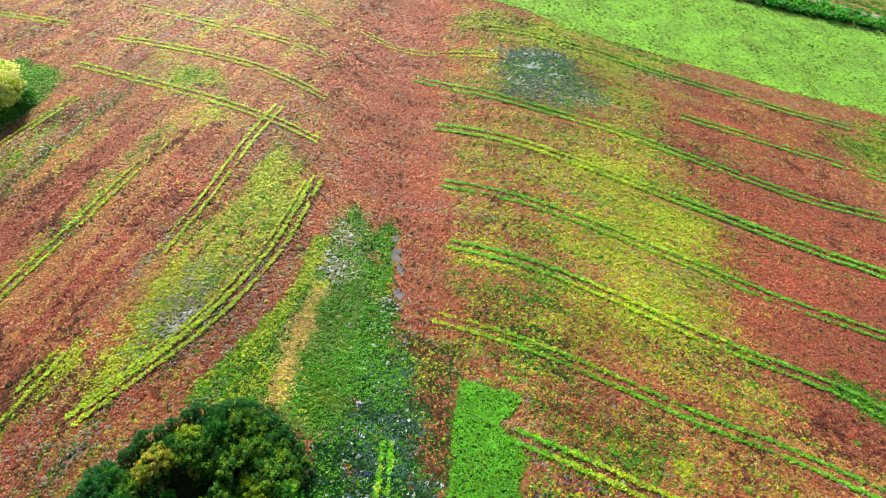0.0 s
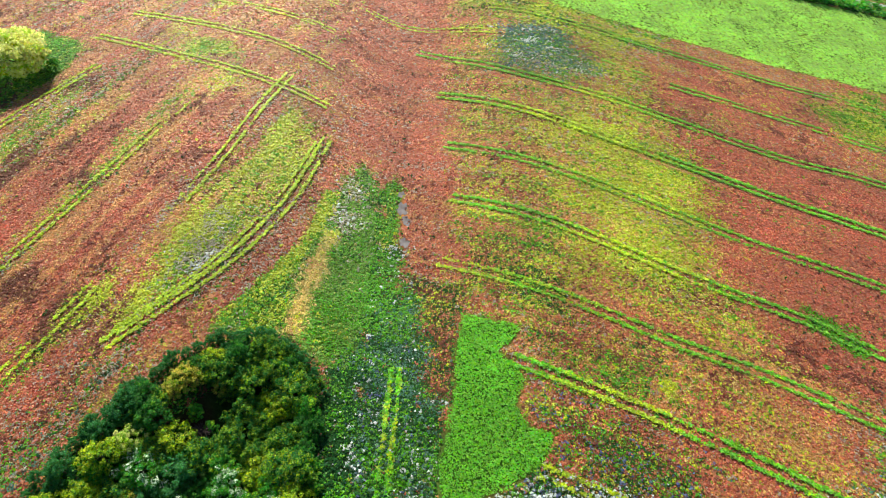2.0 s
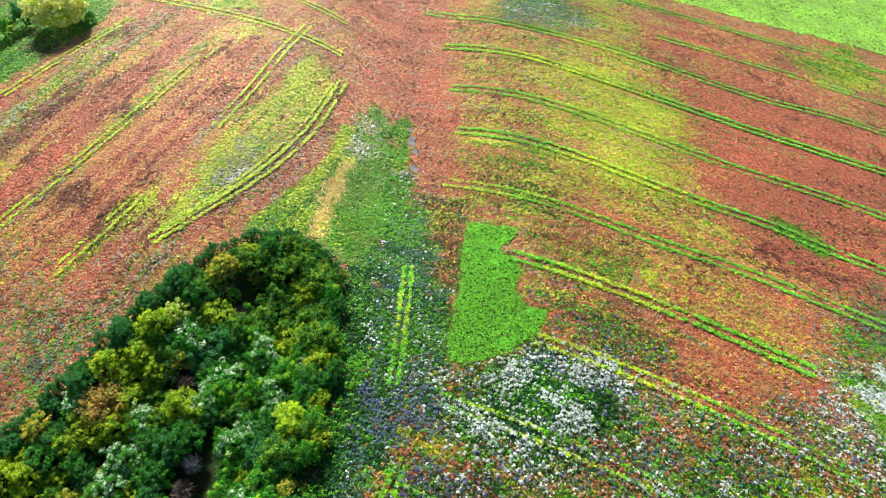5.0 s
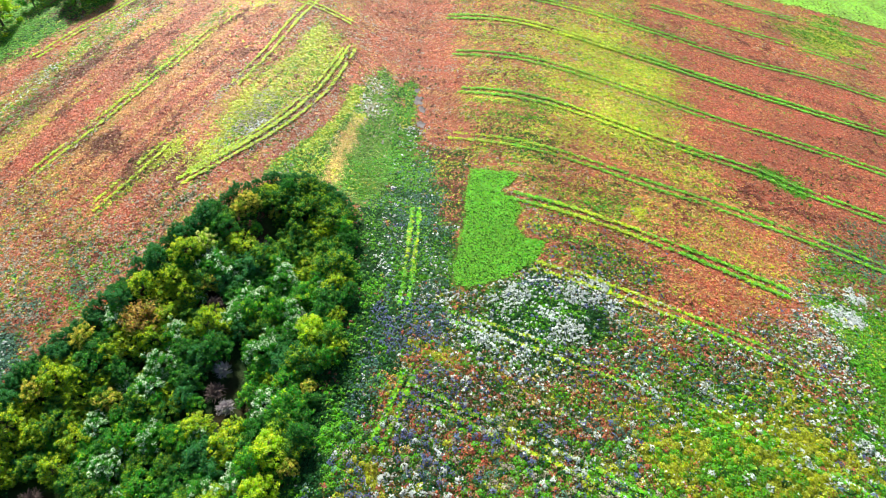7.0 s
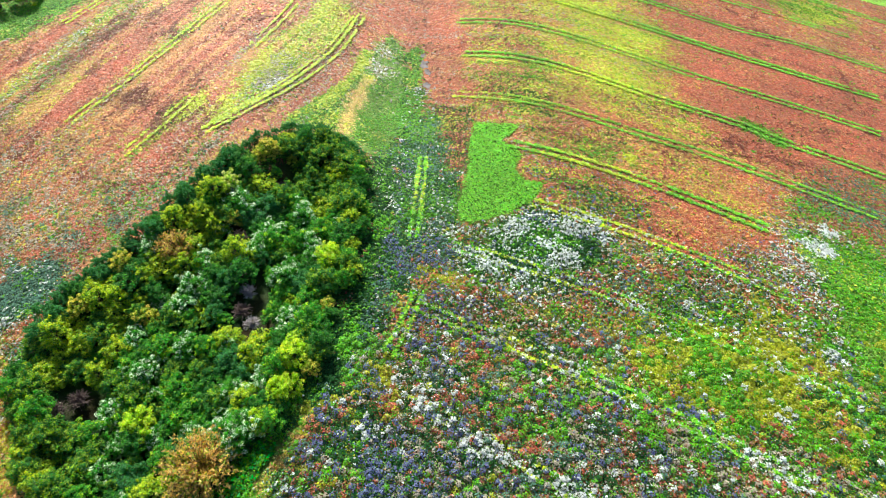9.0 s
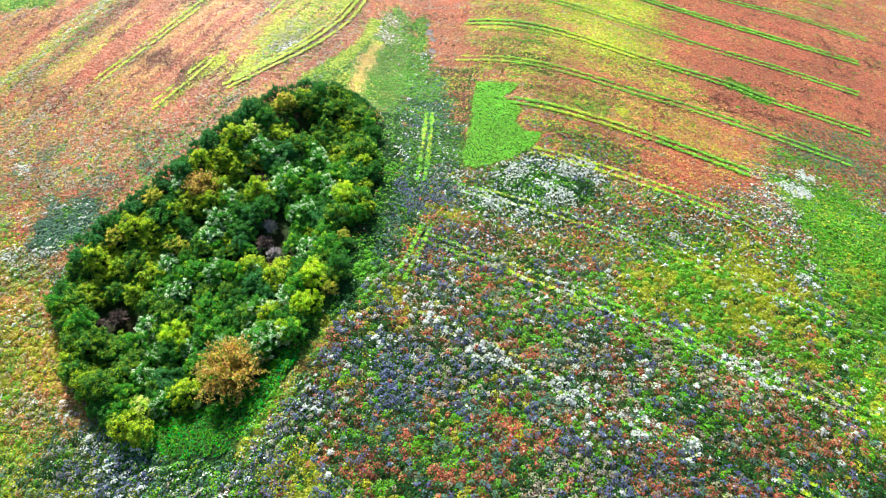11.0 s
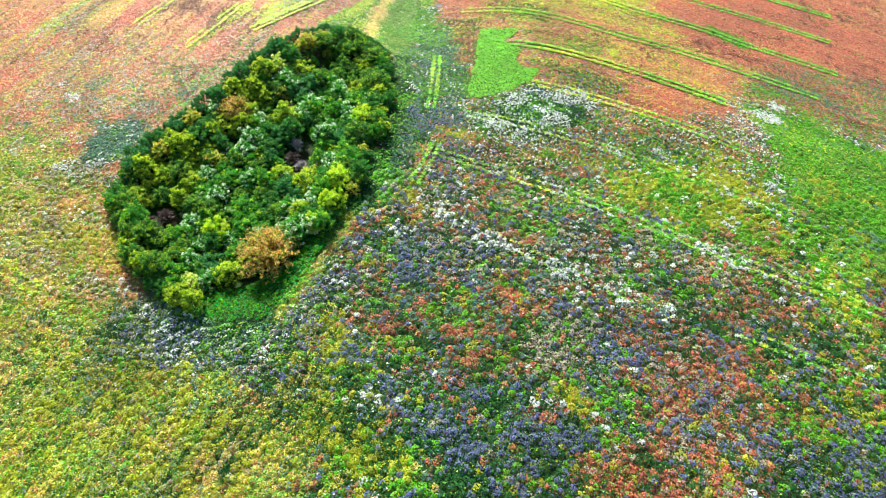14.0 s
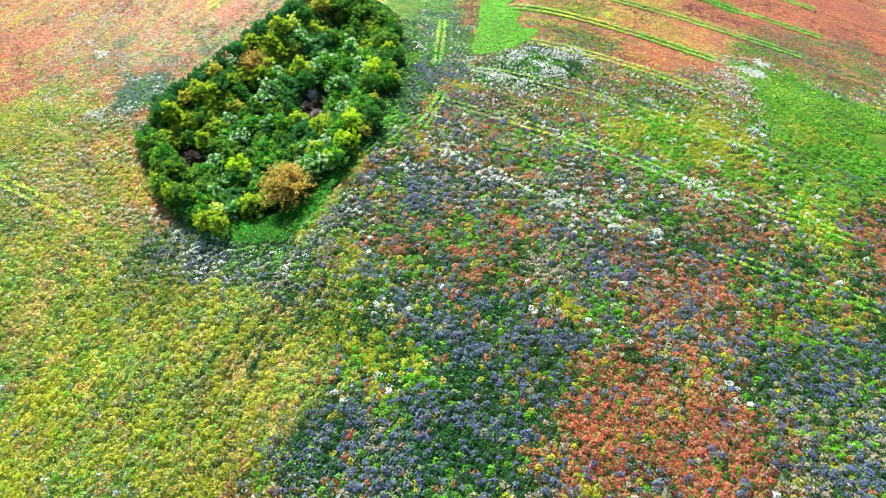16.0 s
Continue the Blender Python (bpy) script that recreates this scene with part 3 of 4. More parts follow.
MAT["lime"] = plant("lime_leaf", (0.50, 0.76, 0.03), 0.3, 0.03, fuzz=0.25, gloss=0.12, wax=0.0)
MAT["amber"] = plant("amber_leaf", (0.78, 0.68, 0.12), 0.3, 0.03, fuzz=0.25, gloss=0.12, wax=0.0)
MAT["brown"] = plant("brown_leaf", (0.74, 0.48, 0.13), 0.45, 0.03, fuzz=0.25, gloss=0.12, wax=0.0)
MAT["pale"] = plant("willow_leaf", (0.95, 0.96, 0.36), 0.2, 0.03, see=0.55, fuzz=0.8)
MAT["bloom"] = plant("elder_bloom", (0.82, 0.93, 0.75), 0.25, 0.02, fuzz=0.3)
MAT["bark"] = plain("bark", (0.06, 0.045, 0.03), (0.16, 0.12, 0.08), 3.0)
MAT["lilac"] = plain("dead_twig", (0.30, 0.25, 0.30), (0.55, 0.48, 0.54), 2.0)
MAT["water"] = plain("pool_water", (0.13, 0.11, 0.12), (0.26, 0.23, 0.25), 0.6, 0.95, 0.05)
MAT["water"].node_tree.nodes["Principled BSDF"].inputs["Specular IOR Level"].default_value = 0.05
MAT["gravel"] = plain("gravel", (0.30, 0.31, 0.30), (0.5, 0.5, 0.48), 0.8)
MAT["soil"] = plain("dark_twig", (0.07, 0.045, 0.05), (0.18, 0.12, 0.12), 1.2)


# ---- mesh helpers ----
def quads(name, verts, material, mats=None, faces=None, corners=4):
    """A mesh straight from arrays; faces default to every four (or three) vertices in turn."""
    me = bpy.data.meshes.new(name)
    verts = np.asarray(verts, np.float32).reshape(-1, 3)
    idx = np.arange(len(verts), dtype=np.int32) if faces is None else np.asarray(faces, np.int32).ravel()
    n = len(idx) // corners
    me.vertices.add(len(verts))
    me.vertices.foreach_set("co", verts.ravel())
    me.loops.add(len(idx))
    me.loops.foreach_set("vertex_index", idx)
    me.polygons.add(n)
    me.polygons.foreach_set("loop_start", np.arange(0, corners * n, corners, dtype=np.int32))
    for m in material if isinstance(material, (list, tuple)) else [material]:
        me.materials.append(m)
    if mats is not None:
        me.polygons.foreach_set("material_index", np.asarray(mats, np.int32))
    me.update(calc_edges=True)
    return me


def blades(x, y, z, reach, height, rng, count=5, wide=0.45, spread=0.0):
    """Tufts of a few small leaves or petals each, as an array of triangles."""
    n = len(x)
    yaw = rng.uniform(0, 2 * np.pi, (n, 1)) + np.arange(count) * (2 * np.pi / count) + rng.uniform(-0.6, 0.6, (n, count))
    r = reach[:, None] * rng.uniform(0.65, 1.35, (n, count))
    h = height[:, None] * rng.uniform(0.5, 1.5, (n, count))
    w = r * wide * rng.uniform(0.7, 1.3, (n, count))
    off = reach[:, None] * rng.uniform(-0.15, 0.95, (n, count))
    c, s = np.cos(yaw), np.sin(yaw)
    spin = yaw + rng.uniform(-1.4, 1.4, (n, count))
    d, e = np.cos(spin), np.sin(spin)
    root = np.stack([x[:, None] + off * c, y[:, None] + off * s, z[:, None] + 0 * off], -1)
    out = np.empty((n, count, 3, 3))
    out[:, :, 0] = root + np.stack([-0.35 * r * d, -0.35 * r * e, 0.35 * h], -1)
    out[:, :, 1] = root + np.stack([0.45 * r * d - w * e, 0.45 * r * e + w * d, 0.85 * h], -1)
    out[:, :, 2] = root + np.stack([0.65 * r * d + w * e, 0.65 * r * e - w * d, h], -1)
    # some leaves and petals spread level at the top of the tuft
    level = np.arange(count) < round(count * spread)
    top = z[:, None] + h * rng.uniform(0.6, 1.0, (n, count))
    for k in range(3):
        out[:, :, k, 2] = np.where(level, top + r * rng.normal(0, 0.075, (n, count)), out[:, :, k, 2])
    return out.reshape(-1, 3, 3)


def part(name, me, parent, label=""):
    ob = new(name, me)
    ob.parent = parent
    if label:
        tagged(ob, label)
    return ob


def tube(path, radii, sides=7):
    """A tapered limb along a path, as vertices and quads."""
    rows, faces = [], []
    for k, p in enumerate(path):
        d = (path[min(k + 1, len(path) - 1)] - path[max(k - 1, 0)]).normalized()
        a = d.orthogonal().normalized()
        b = d.cross(a)
        rows += [p + radii[k] * (a * math.cos(2 * math.pi * j / sides) + b * math.sin(2 * math.pi * j / sides)) for j in range(sides)]
    for k in range(len(path) - 1):
        for j in range(sides):
            i = k * sides + j
            i2 = k * sides + (j + 1) % sides
            faces.append((i, i2, i2 + sides, i + sides))
    return rows, faces


# ---- ground ----
def axis(lo, hi, step, ends):
    core = np.arange(lo, hi + step / 2, step)
    grow = np.cumsum(step * 1.22 ** np.arange(1, 34))
    grow = grow[grow < ends]
    return np.concatenate([lo - grow[::-1], core, hi + grow])


gx, gy = axis(-136, 165, 1.0, 2600), axis(-132, 198, 1.0, 2600)
X, Y = (a.ravel() for a in np.meshgrid(gx, gy))
Z = lift(X, Y) + 0.12 * (grain(X, Y, 3.0, 91) - 0.5) * (np.abs(X) < 200)
ni, nj = len(gx), len(gy)
ii = (np.arange(nj - 1)[:, None] * ni + np.arange(ni - 1)[None]).ravel()
me = quads("ground", np.stack([X, Y, Z], 1), undergrowth(), faces=np.stack([ii, ii + 1, ii + ni + 1, ii + ni], 1))
share = cover(X, Y)
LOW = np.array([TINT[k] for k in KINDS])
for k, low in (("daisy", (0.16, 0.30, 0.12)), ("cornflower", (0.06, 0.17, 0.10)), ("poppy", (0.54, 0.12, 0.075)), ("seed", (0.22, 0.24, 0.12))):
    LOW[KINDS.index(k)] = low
# plant tints scaled down: shade between the tufts put into the ground colour
GAP_SHADE = np.array([{"poppy": 0.85, "dry": 0.85, "mustard": 0.7, "straw": 0.7, "grass": 0.45}.get(k, 0.24) for k in KINDS])[:, None]
tone = share @ (LOW * GAP_SHADE) + 0.06 * np.array((0.05, 0.06, 0.025))
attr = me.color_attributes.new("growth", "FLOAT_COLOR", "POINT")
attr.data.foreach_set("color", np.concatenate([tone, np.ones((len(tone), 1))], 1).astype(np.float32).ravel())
me.polygons.foreach_set("use_smooth", np.ones(len(me.polygons), bool))
ground = tagged(new("ground", me), "rolling wildflower farmland with red, yellow and green growth", "ground", kind="structure")

# ---- plants of the fields ----
rng = np.random.default_rng(7)


def scatter(lo, hi, per):
    n = int((hi[0] - lo[0]) * (hi[1] - lo[1]) * per)
    return rng.uniform(lo[0], hi[0], n), rng.uniform(lo[1], hi[1], n)


def mounds(x, y, cell, seed):
    """The nearest of the jittered plant centres: its cell, and the way from it."""
    u, v = x / cell, y / cell
    i, j = np.floor(u).astype(np.int64), np.floor(v).astype(np.int64)
    best, bi, bj = np.full(x.shape, 9.0), i.copy(), j.copy()
    bx, by = np.zeros(x.shape), np.zeros(x.shape)
    for di in (-1, 0, 1):
        for dj in (-1, 0, 1):
            a, b = i + di, j + dj
            du, dv = u - a - lattice(a, b, seed), v - b - lattice(a, b, seed + 1)
            d = du * du + dv * dv
            near = d < best
            best, bi, bj = np.where(near, d, best), np.where(near, a, bi), np.where(near, b, bj)
            bx, by = np.where(near, du, bx), np.where(near, dv, by)
    return bi, bj, bx, by, np.sqrt(best)


FORM = {"poppy": 0.30, "dry": 0.26, "dock": 0.42, "mustard": 0.40, "weed": 0.42, "thistle": 0.34, "cornflower": 0.46, "daisy": 0.50, "straw": 0.24, "seed": 0.40, "grass": 0.30, "sage": 0.42, "charlock": 0.42}
TALL = np.array([FORM[k] for k in KINDS])
BLOOM = np.array([k in ("poppy", "cornflower", "daisy", "seed", "dock") for k in KINDS])
SAYS = {"poppy": ("poppies", "dense red field poppies in bloom", "poppies"), "dry": ("faded_poppies", "orange faded poppies and drying stalks", "poppies"),
        "dock": ("dock_stalks", "dark reddish-brown dock stalks", "weeds"), "mustard": ("yellow_weeds", "yellow-green flowering mustard weeds", "weeds"),
        "weed": ("green_weeds", "fresh bright green leafy weeds", "weeds"), "thistle": ("dark_weeds", "dark bluish-green thistle leaves", "weeds"),
        "cornflower": ("cornflowers", "violet-blue cornflowers in bloom", "wildflowers"), "daisy": ("white_flowers", "clusters of white mayweed flowers", "wildflowers"),
        "straw": ("dry_grass", "pale dry straw-coloured grass", "grass"), "seed": ("seed_heads", "greyish lilac seed heads", "weeds"),
        "grass": ("meadow_grass", "soft pale green meadow grass with seed heads", "grass"),
        "sage": ("bluish_weeds", "bluish grey-green leafy weeds", "weeds"),
        "charlock": ("olive_weeds", "olive yellow-green charlock weeds", "weeds")}
PUDDLES = ((-4.5, 67.6, 1.0, 2.4), (-3.4, 63.8, 0.8, 1.6), (-3.6, 57.8, 1.0, 1.5), (-4.9, 72.0, 0.7, 1.2))
leaves = [[] for k in KINDS]
# density, leaf size and plant spacing by stretch of the land
for lo, hi, per, size, cell in (((-94, -104), (90, -20), 46, 0.135, 1.0), ((-112, -62), (-94, -20), 26, 0.17, 0.92), ((-112, -132), (110, -104), 15, 0.22, 1.0),
                                ((-128, -20), (138, 60), 34, 0.15, 0.6), ((-132, 60), (160, 130), 24, 0.175, 0.7), ((-136, 130), (165, 196), 12, 0.25, 0.9)):
    x, y = scatter(lo, hi, per)
    i, j, dx, dy, dist = mounds(x, y, cell, 51)
    # what grows at each plant's place
    code, back = np.unique(i * 100000 + j, return_inverse=True)
    ci = np.round(code / 100000).astype(np.int64)
    cj = code - ci * 100000
    mx, my = (ci + lattice(ci, cj, 51)) * cell, (cj + lattice(ci, cj, 52)) * cell
    mix = cover(mx, my).cumsum(1)
    kind = (lattice(ci, cj, 57)[:, None] > mix).sum(1).clip(0, len(KINDS) - 1)
    sown = np.maximum(np.maximum(inside(PATCH, mx, my), inside(BANK, mx, my)), np.maximum(inside(CROP, mx, my), inside(ROAD, mx, my)))
    for px, py, ra, rb in PUDDLES:
        sown = np.maximum(sown, 1 - np.hypot((mx - px) / ra, (my - py) / rb))
    wood = inside(GROVE, mx, my)
    free = ((sown < -0.1) & (wood < 6))[back]
    wild = 1 / (1 + np.exp(np.clip((my - np.where(mx > -20, 12 - 0.35 * mx, -16)) / 4, -30, 30)))
    wild = wild[back]
    meadow = wild > rng.uniform(0.2, 0.8, len(x))
    stray = rng.uniform(0, 1, len(x)) < np.where(meadow, np.where(x < -20, 0.65, 0.28), 0.5)
    pick = np.where(stray, (rng.uniform(0, 1, len(x))[:, None] > mix[back]).sum(1).clip(0, len(KINDS) - 1), kind[back])
    # in the meadow the yellow weeds are past their bloom
    pick = np.where(meadow & (pick == KINDS.index("mustard")) & (rng.uniform(0, 1, len(x)) < 0.85), KINDS.index("charlock"), pick)
    high = TALL[pick] * (0.45 + 1.1 * lattice(ci, cj, 61)[back]) * (0.55 + 0.85 * wild)
    # flowers sit on top of their green leaves
    low = meadow & BLOOM[pick] & (rng.uniform(0, 1, len(x)) < 0.10 + 0.42 * (dist > 0.42))
    pick = np.where(low, np.where(rng.uniform(0, 1, len(x)) < 0.55, KINDS.index("thistle"), KINDS.index("grass")), pick)
    edge = np.clip(dist / 0.72, 0, 1)
    top = lift(x, y) + 0.03 + high * (1 - 0.85 * edge * edge) * rng.uniform(0.55, 1.1, len(x))
    # a leaf lies on its plant's dome, more or less ruffled
    ruffle = (rng.uniform(0.05, 0.5, len(x)) * (0.75 + 0.25 * wild))[:, None]
    steep = (0.6 + 0.7 * wild) * high / cell
    nrm = np.stack([steep * dx, steep * dy, np.ones(len(x))], 1) + ruffle * rng.normal(0, 1, (len(x), 3))
    nrm[:, 2] = np.abs(nrm[:, 2]) + 0.1
    nrm /= np.linalg.norm(nrm, axis=1, keepdims=True)
    a = np.cross(nrm, rng.normal(0, 1, (len(x), 3)))
    a /= np.linalg.norm(a, axis=1, keepdims=True)
    b = np.cross(nrm, a)
    r = size * rng.uniform(0.6, 1.45, (len(x), 1)) * (1 + 0.25 * (pick == KINDS.index("daisy")))[:, None]
    p = np.stack([x, y, top], 1)
    tri = np.stack([p - a * r - b * r * 0.5, p + a * r - b * r * 0.4, p + b * r * 1.1], 1)
    for n in range(len(KINDS)):
        leaves[n].append(tri[free & (pick == n)])
for n, k in enumerate(KINDS):
    name, label, sort = SAYS[k]
    tagged(new(name, quads(name, np.concatenate(leaves[n]), MAT[k], corners=3)), label, sort, kind="stuff")


def sown_field(name, poly, per, reach, height, material, label, level=0.75):
    px, py = [p[0] for p in poly], [p[1] for p in poly]
    x, y = scatter((min(px), min(py)), (min(max(px), 165), min(max(py), 196)), per)
    edge = inside(poly, x, y) + 0.8 * (grain(x, y, 1.6, 12) - 0.5)
    x, y = x[edge > 0.2], y[edge > 0.2]
    size = rng.uniform(0.6, 1.3, len(x)) * (0.8 + 0.5 * grain(x, y, 5, 17))
    q = blades(x, y, lift(x, y) + 0.03, reach * size, height * size, rng, 4, 0.6, level)
    return tagged(new(name, quads(name, q, material, corners=3)), label, "crop", kind="stuff")


MAT["field"] = plant("field_leaf", (0.48, 0.84, 0.07), 0.2, 0.03, drift=7.0, wax=1.0)
sown_field("crop_plants", CROP, 8.0, 0.30, 0.14, [MAT["field"]], "bright green crop in a smooth sown field", 1.0)
sown_field("clover_patch", PATCH, 22.0, 0.17, 0.2, [MAT["crop"]], "vivid green dense clover patch with sharp edges")
MAT["bank"] = plant("bank_grass", (0.05, 0.34, 0.012), 0.5, 0.05, pale=0.0, drift=4.0, fuzz=0.2, wax=0.0)
sown_field("bank_grass", BANK, 8.0, 0.24, 0.3, [MAT["bank"]], "lush green grass on the bank of the hollow")
sown_field("hedge_plants", HEDGE, 1.2, 0.9, 1.6, [MAT["green"]], "dark green hedge strip along the gravel road")

# ---- dark plants along the furrows ----
cx, cy = [], []
for x, y, step, reach in ((-52, 92, 4.5, 70), (-57, 86, 5.0, 62), (-72, 84, 6.0, 70), (-48, 78, 6.0, 60), (-66, 92, 7.0, 60), (-78, 92, 6.5, 55), (-43, 100, 8.0, 40)):
    for n in range(int(reach / 0.9)):
        d = n * 0.9
        if grain(np.array([d + 7 * x]), np.array([y]), step, 5)[0] > 0.52:
            cx.append(x - 0.36 * d - 0.0011 * d * d + random.gauss(0, 0.5)), cy.append(y - 0.93 * d + random.gauss(0, 0.3))
for x, y, wide, long, many in ((-6, 105, 6, 26, 110), (-3, 66, 3, 16, 60), (2, 50, 3, 9, 60), (76, 34, 9, 11, 130), (88, 52, 12, 10, 60), (-58, 38, 3, 8, 70), (80, 12, 9, 5, 80)):
    for n in range(many):
        cx.append(random.gauss(x, wide / 1.6)), cy.append(random.gauss(y, long / 1.6))
cx, cy = np.array(cx), np.array(cy)
v = blades(cx, cy, lift(cx, cy) + 0.05, rng.uniform(0.12, 0.3, len(cx)), rng.uniform(0.12, 0.28, len(cx)), rng, 14, 0.5, 0.5)
tagged(new("dark_tufts", quads("dark_tufts", v, [MAT["thistle"], MAT["dock"]], np.repeat(np.minimum(rng.integers(0, 3, len(cx)), 1), 14), corners=3)), "small dark tufts of thistle and dock in the furrows", "weeds", kind="stuff")

# ---- wheel tracks overgrown with weeds ----
GAUGE = 1.75


def curve_through(points, step):
    """Evenly spaced places on a smooth line through the points, with its direction."""
    p = np.array(points, float)
    if len(p) > 2:
        out = []
        for k in range(len(p) - 1):
            a, b, c, d = p[max(k - 1, 0)], p[k], p[k + 1], p[min(k + 2, len(p) - 1)]
            t = np.linspace(0, 1, 24, endpoint=False)[:, None]
            out.append(0.5 * (2 * b + (c - a) * t + (2 * a - 5 * b + 4 * c - d) * t * t + (3 * b - a - 3 * c + d) * t ** 3))
        p = np.concatenate(out + [p[-1:]])
    run = np.concatenate([[0], np.cumsum(np.hypot(*np.diff(p, axis=0).T))])
    s = np.arange(0, run[-1], step)
    q = np.stack([np.interp(s, run, p[:, k]) for k in (0, 1)], 1)
    d = np.gradient(q, axis=0)
    return q, d / np.linalg.norm(d, axis=1, keepdims=True)


def wheel_track(points, label="pair of wheel tracks overgrown with bright yellow-green weeds", thin=0.12, size=1.0, white=0.0, gauge=GAUGE, both=True):
    q, d = curve_through(points, 0.1)
    side = np.stack([-d[:, 1], d[:, 0]], 1)
    x, y = [], []
    for k in (-1, 1) if both else (0,):
        keep = rng.uniform(0, 1, len(q)) > thin + 0.55 * (grain(q[:, 0] + 30 * k, q[:, 1], 5, 33) > 0.72)
        p = q + side * k * gauge / 2 + rng.normal(0, 0.13, (len(q), 2))
        x.append(p[keep, 0]), y.append(p[keep, 1])
    x, y = np.concatenate(x), np.concatenate(y)
    s = size * rng.uniform(0.7, 1.3, len(x))
    v = blades(x, y, lift(x, y) + 0.08, 0.24 * s, 0.22 * s, rng, 5, 0.75, 0.6)
    # colour of each tuft: yellower on the ridges, greener in the damp
    wet = ((grain(x, y, 16, 77) + rng.uniform(-0.2, 0.2, len(x))) > 0.45) & (x > -10)
    m = np.where(wet | ((x > 52 + rng.uniform(-9, 9, len(x))) & (y > 0)), 1, 0)
    m[rng.uniform(0, 1, len(x)) < white] = 2
    ob = new("wheel_track", quads("wheel_track", v, [MAT["track"], MAT["track_green"], MAT["daisy"]], np.repeat(m, 5), corners=3))
    return tagged(ob, label, "wheel track", "tramlines", kind="stuff")


wheel_track([(-2.9, 130.7), (23.1, 110.2), (46.9, 98.8), (80.2, 83.2), (101, 78), (122, 70)])
wheel_track([(3, 107.5), (31.3, 89.7), (53.5, 78.3), (74.3, 68.7), (91.6, 62.0), (112, 55)], size=1.2)
wheel_track([(4.9, 86.6), (29, 72.7), (54, 59.7), (68, 53.1), (83.5, 47.4), (104, 39)])
wheel_track([(6.1, 68.5), (27, 57.1), (49.6, 44.8), (69, 36.4), (75.6, 32.4), (98, 22)], size=1.1)
wheel_track([(3, 51.7), (16.1, 44.8), (41.2, 31.7), (56.8, 25.2), (68.9, 19.5), (88, 10)])
wheel_track([(15.2, 27.9), (33, 19.4), (48.7, 11.8), (62.9, 4.2)], size=1.15)
wheel_track([(18.2, 9.3), (32.7, 3), (49.9, -5.3), (63, -12.9)], "pair of wheel tracks dotted with white flowers", 0.15, 1.0, 0.08)
wheel_track([(2.6, -0.9), (21.4, -9.2), (37.6, -16.6), (55, -25.5), (66, -31)], "pair of wheel tracks dotted with white flowers", 0.2, 1.0, 0.15)
wheel_track([(-4.0, -14.4), (11.3, -22.2), (26.4, -29.5), (46.6, -40.5), (54.4, -44.3), (72, -53)], "pair of wheel tracks dotted with white flowers", 0.2, 1.0, 0.15)
wheel_track([(-5.1, -31.9), (3.9, -35.8), (17, -44), (30.5, -51.3), (36, -54)], "pair of wheel tracks dotted with white flowers", 0.6, 1.0, 0.3)
wheel_track([(46, -57), (58, -63), (70.1, -68.6), (84, -75)], "pair of wheel tracks with green weeds and white flowers", 0.2, 1.0, 0.2)
wheel_track([(18.3, 147.6), (39.1, 137), (65.8, 124.6), (93.1, 114.8), (115.9, 109.5), (140, 102)], thin=0.3)
wheel_track([(-19.5, 152.9), (19, 132.3)], thin=0.45)
wheel_track([(45.5, 116.5), (56.4, 110.9)], thin=0.3)
wheel_track([(62, 107.9), (84.2, 100), (99.1, 95)], thin=0.25)
wheel_track([(103, 93.5), (120, 88)], thin=0.4)
wheel_track([(-126.3, 156.2), (-99.2, 144.6)], thin=0.2)
wheel_track([(-81.9, 135.5), (-58.3, 127.4), (-35.2, 119), (-24.4, 115)], thin=0.15)
wheel_track([(-87, 122.3), (-63.5, 112.4), (-42.8, 104.2), (-24, 98.4)], thin=0.15)
wheel_track([(-82.8, 154.6), (-54.4, 140.7), (-26.7, 133.0)], thin=0.35)
wheel_track([(-52.2, 158), (-27.3, 150)], thin=0.45)
wheel_track([(-81, 107.5), (-90.6, 89.9), (-99, 73)], thin=0.1)
wheel_track([(-54.4, 91.9), (-63.4, 68.9), (-70.9, 51), (-80.7, 31.1)], "wheel track overgrown with scattered yellow weeds", 0.4)
wheel_track([(-34, 107), (-37.9, 92.8), (-41.8, 75.6), (-46.5, 60.4)], thin=0.1)
wheel_track([(-22.6, 86.4), (-25.8, 70), (-28.0, 62), (-33.4, 49.5), (-40, 39.5), (-50, 28)], thin=0.05, size=1.0)
wheel_track([(-24.2, 84.0), (-27.6, 68.4), (-30.2, 60.4), (-35.6, 48.2), (-42.2, 38.4), (-49, 30.5)], thin=0.15, size=0.95, gauge=1.3)
wheel_track([(-55.5, 40), (-59.9, 30.5), (-65, 20.6)], "faint wheel track with scattered yellow weeds", 0.45)
wheel_track([(-3.6, 28), (-4.2, 12), (-4.8, 1.9)], "pair of wheel tracks with green weeds in the lane", 0.08, 1.25, gauge=1.5)
wheel_track([(-3.3, -12), (-5.2, -18), (-7.6, -24)], "pair of wheel tracks with green weeds in the lane", 0.05, 1.25, gauge=1.6)
wheel_track([(-95, -36), (-84, -42), (-73, -48)], "faint wheel track with yellow weeds", 0.25)
wheel_track([(-20.2, -48.7), (-22.5, -58), (-24.6, -67)], "narrow trodden line of dark weeds", 0.5, 0.6, both=False)

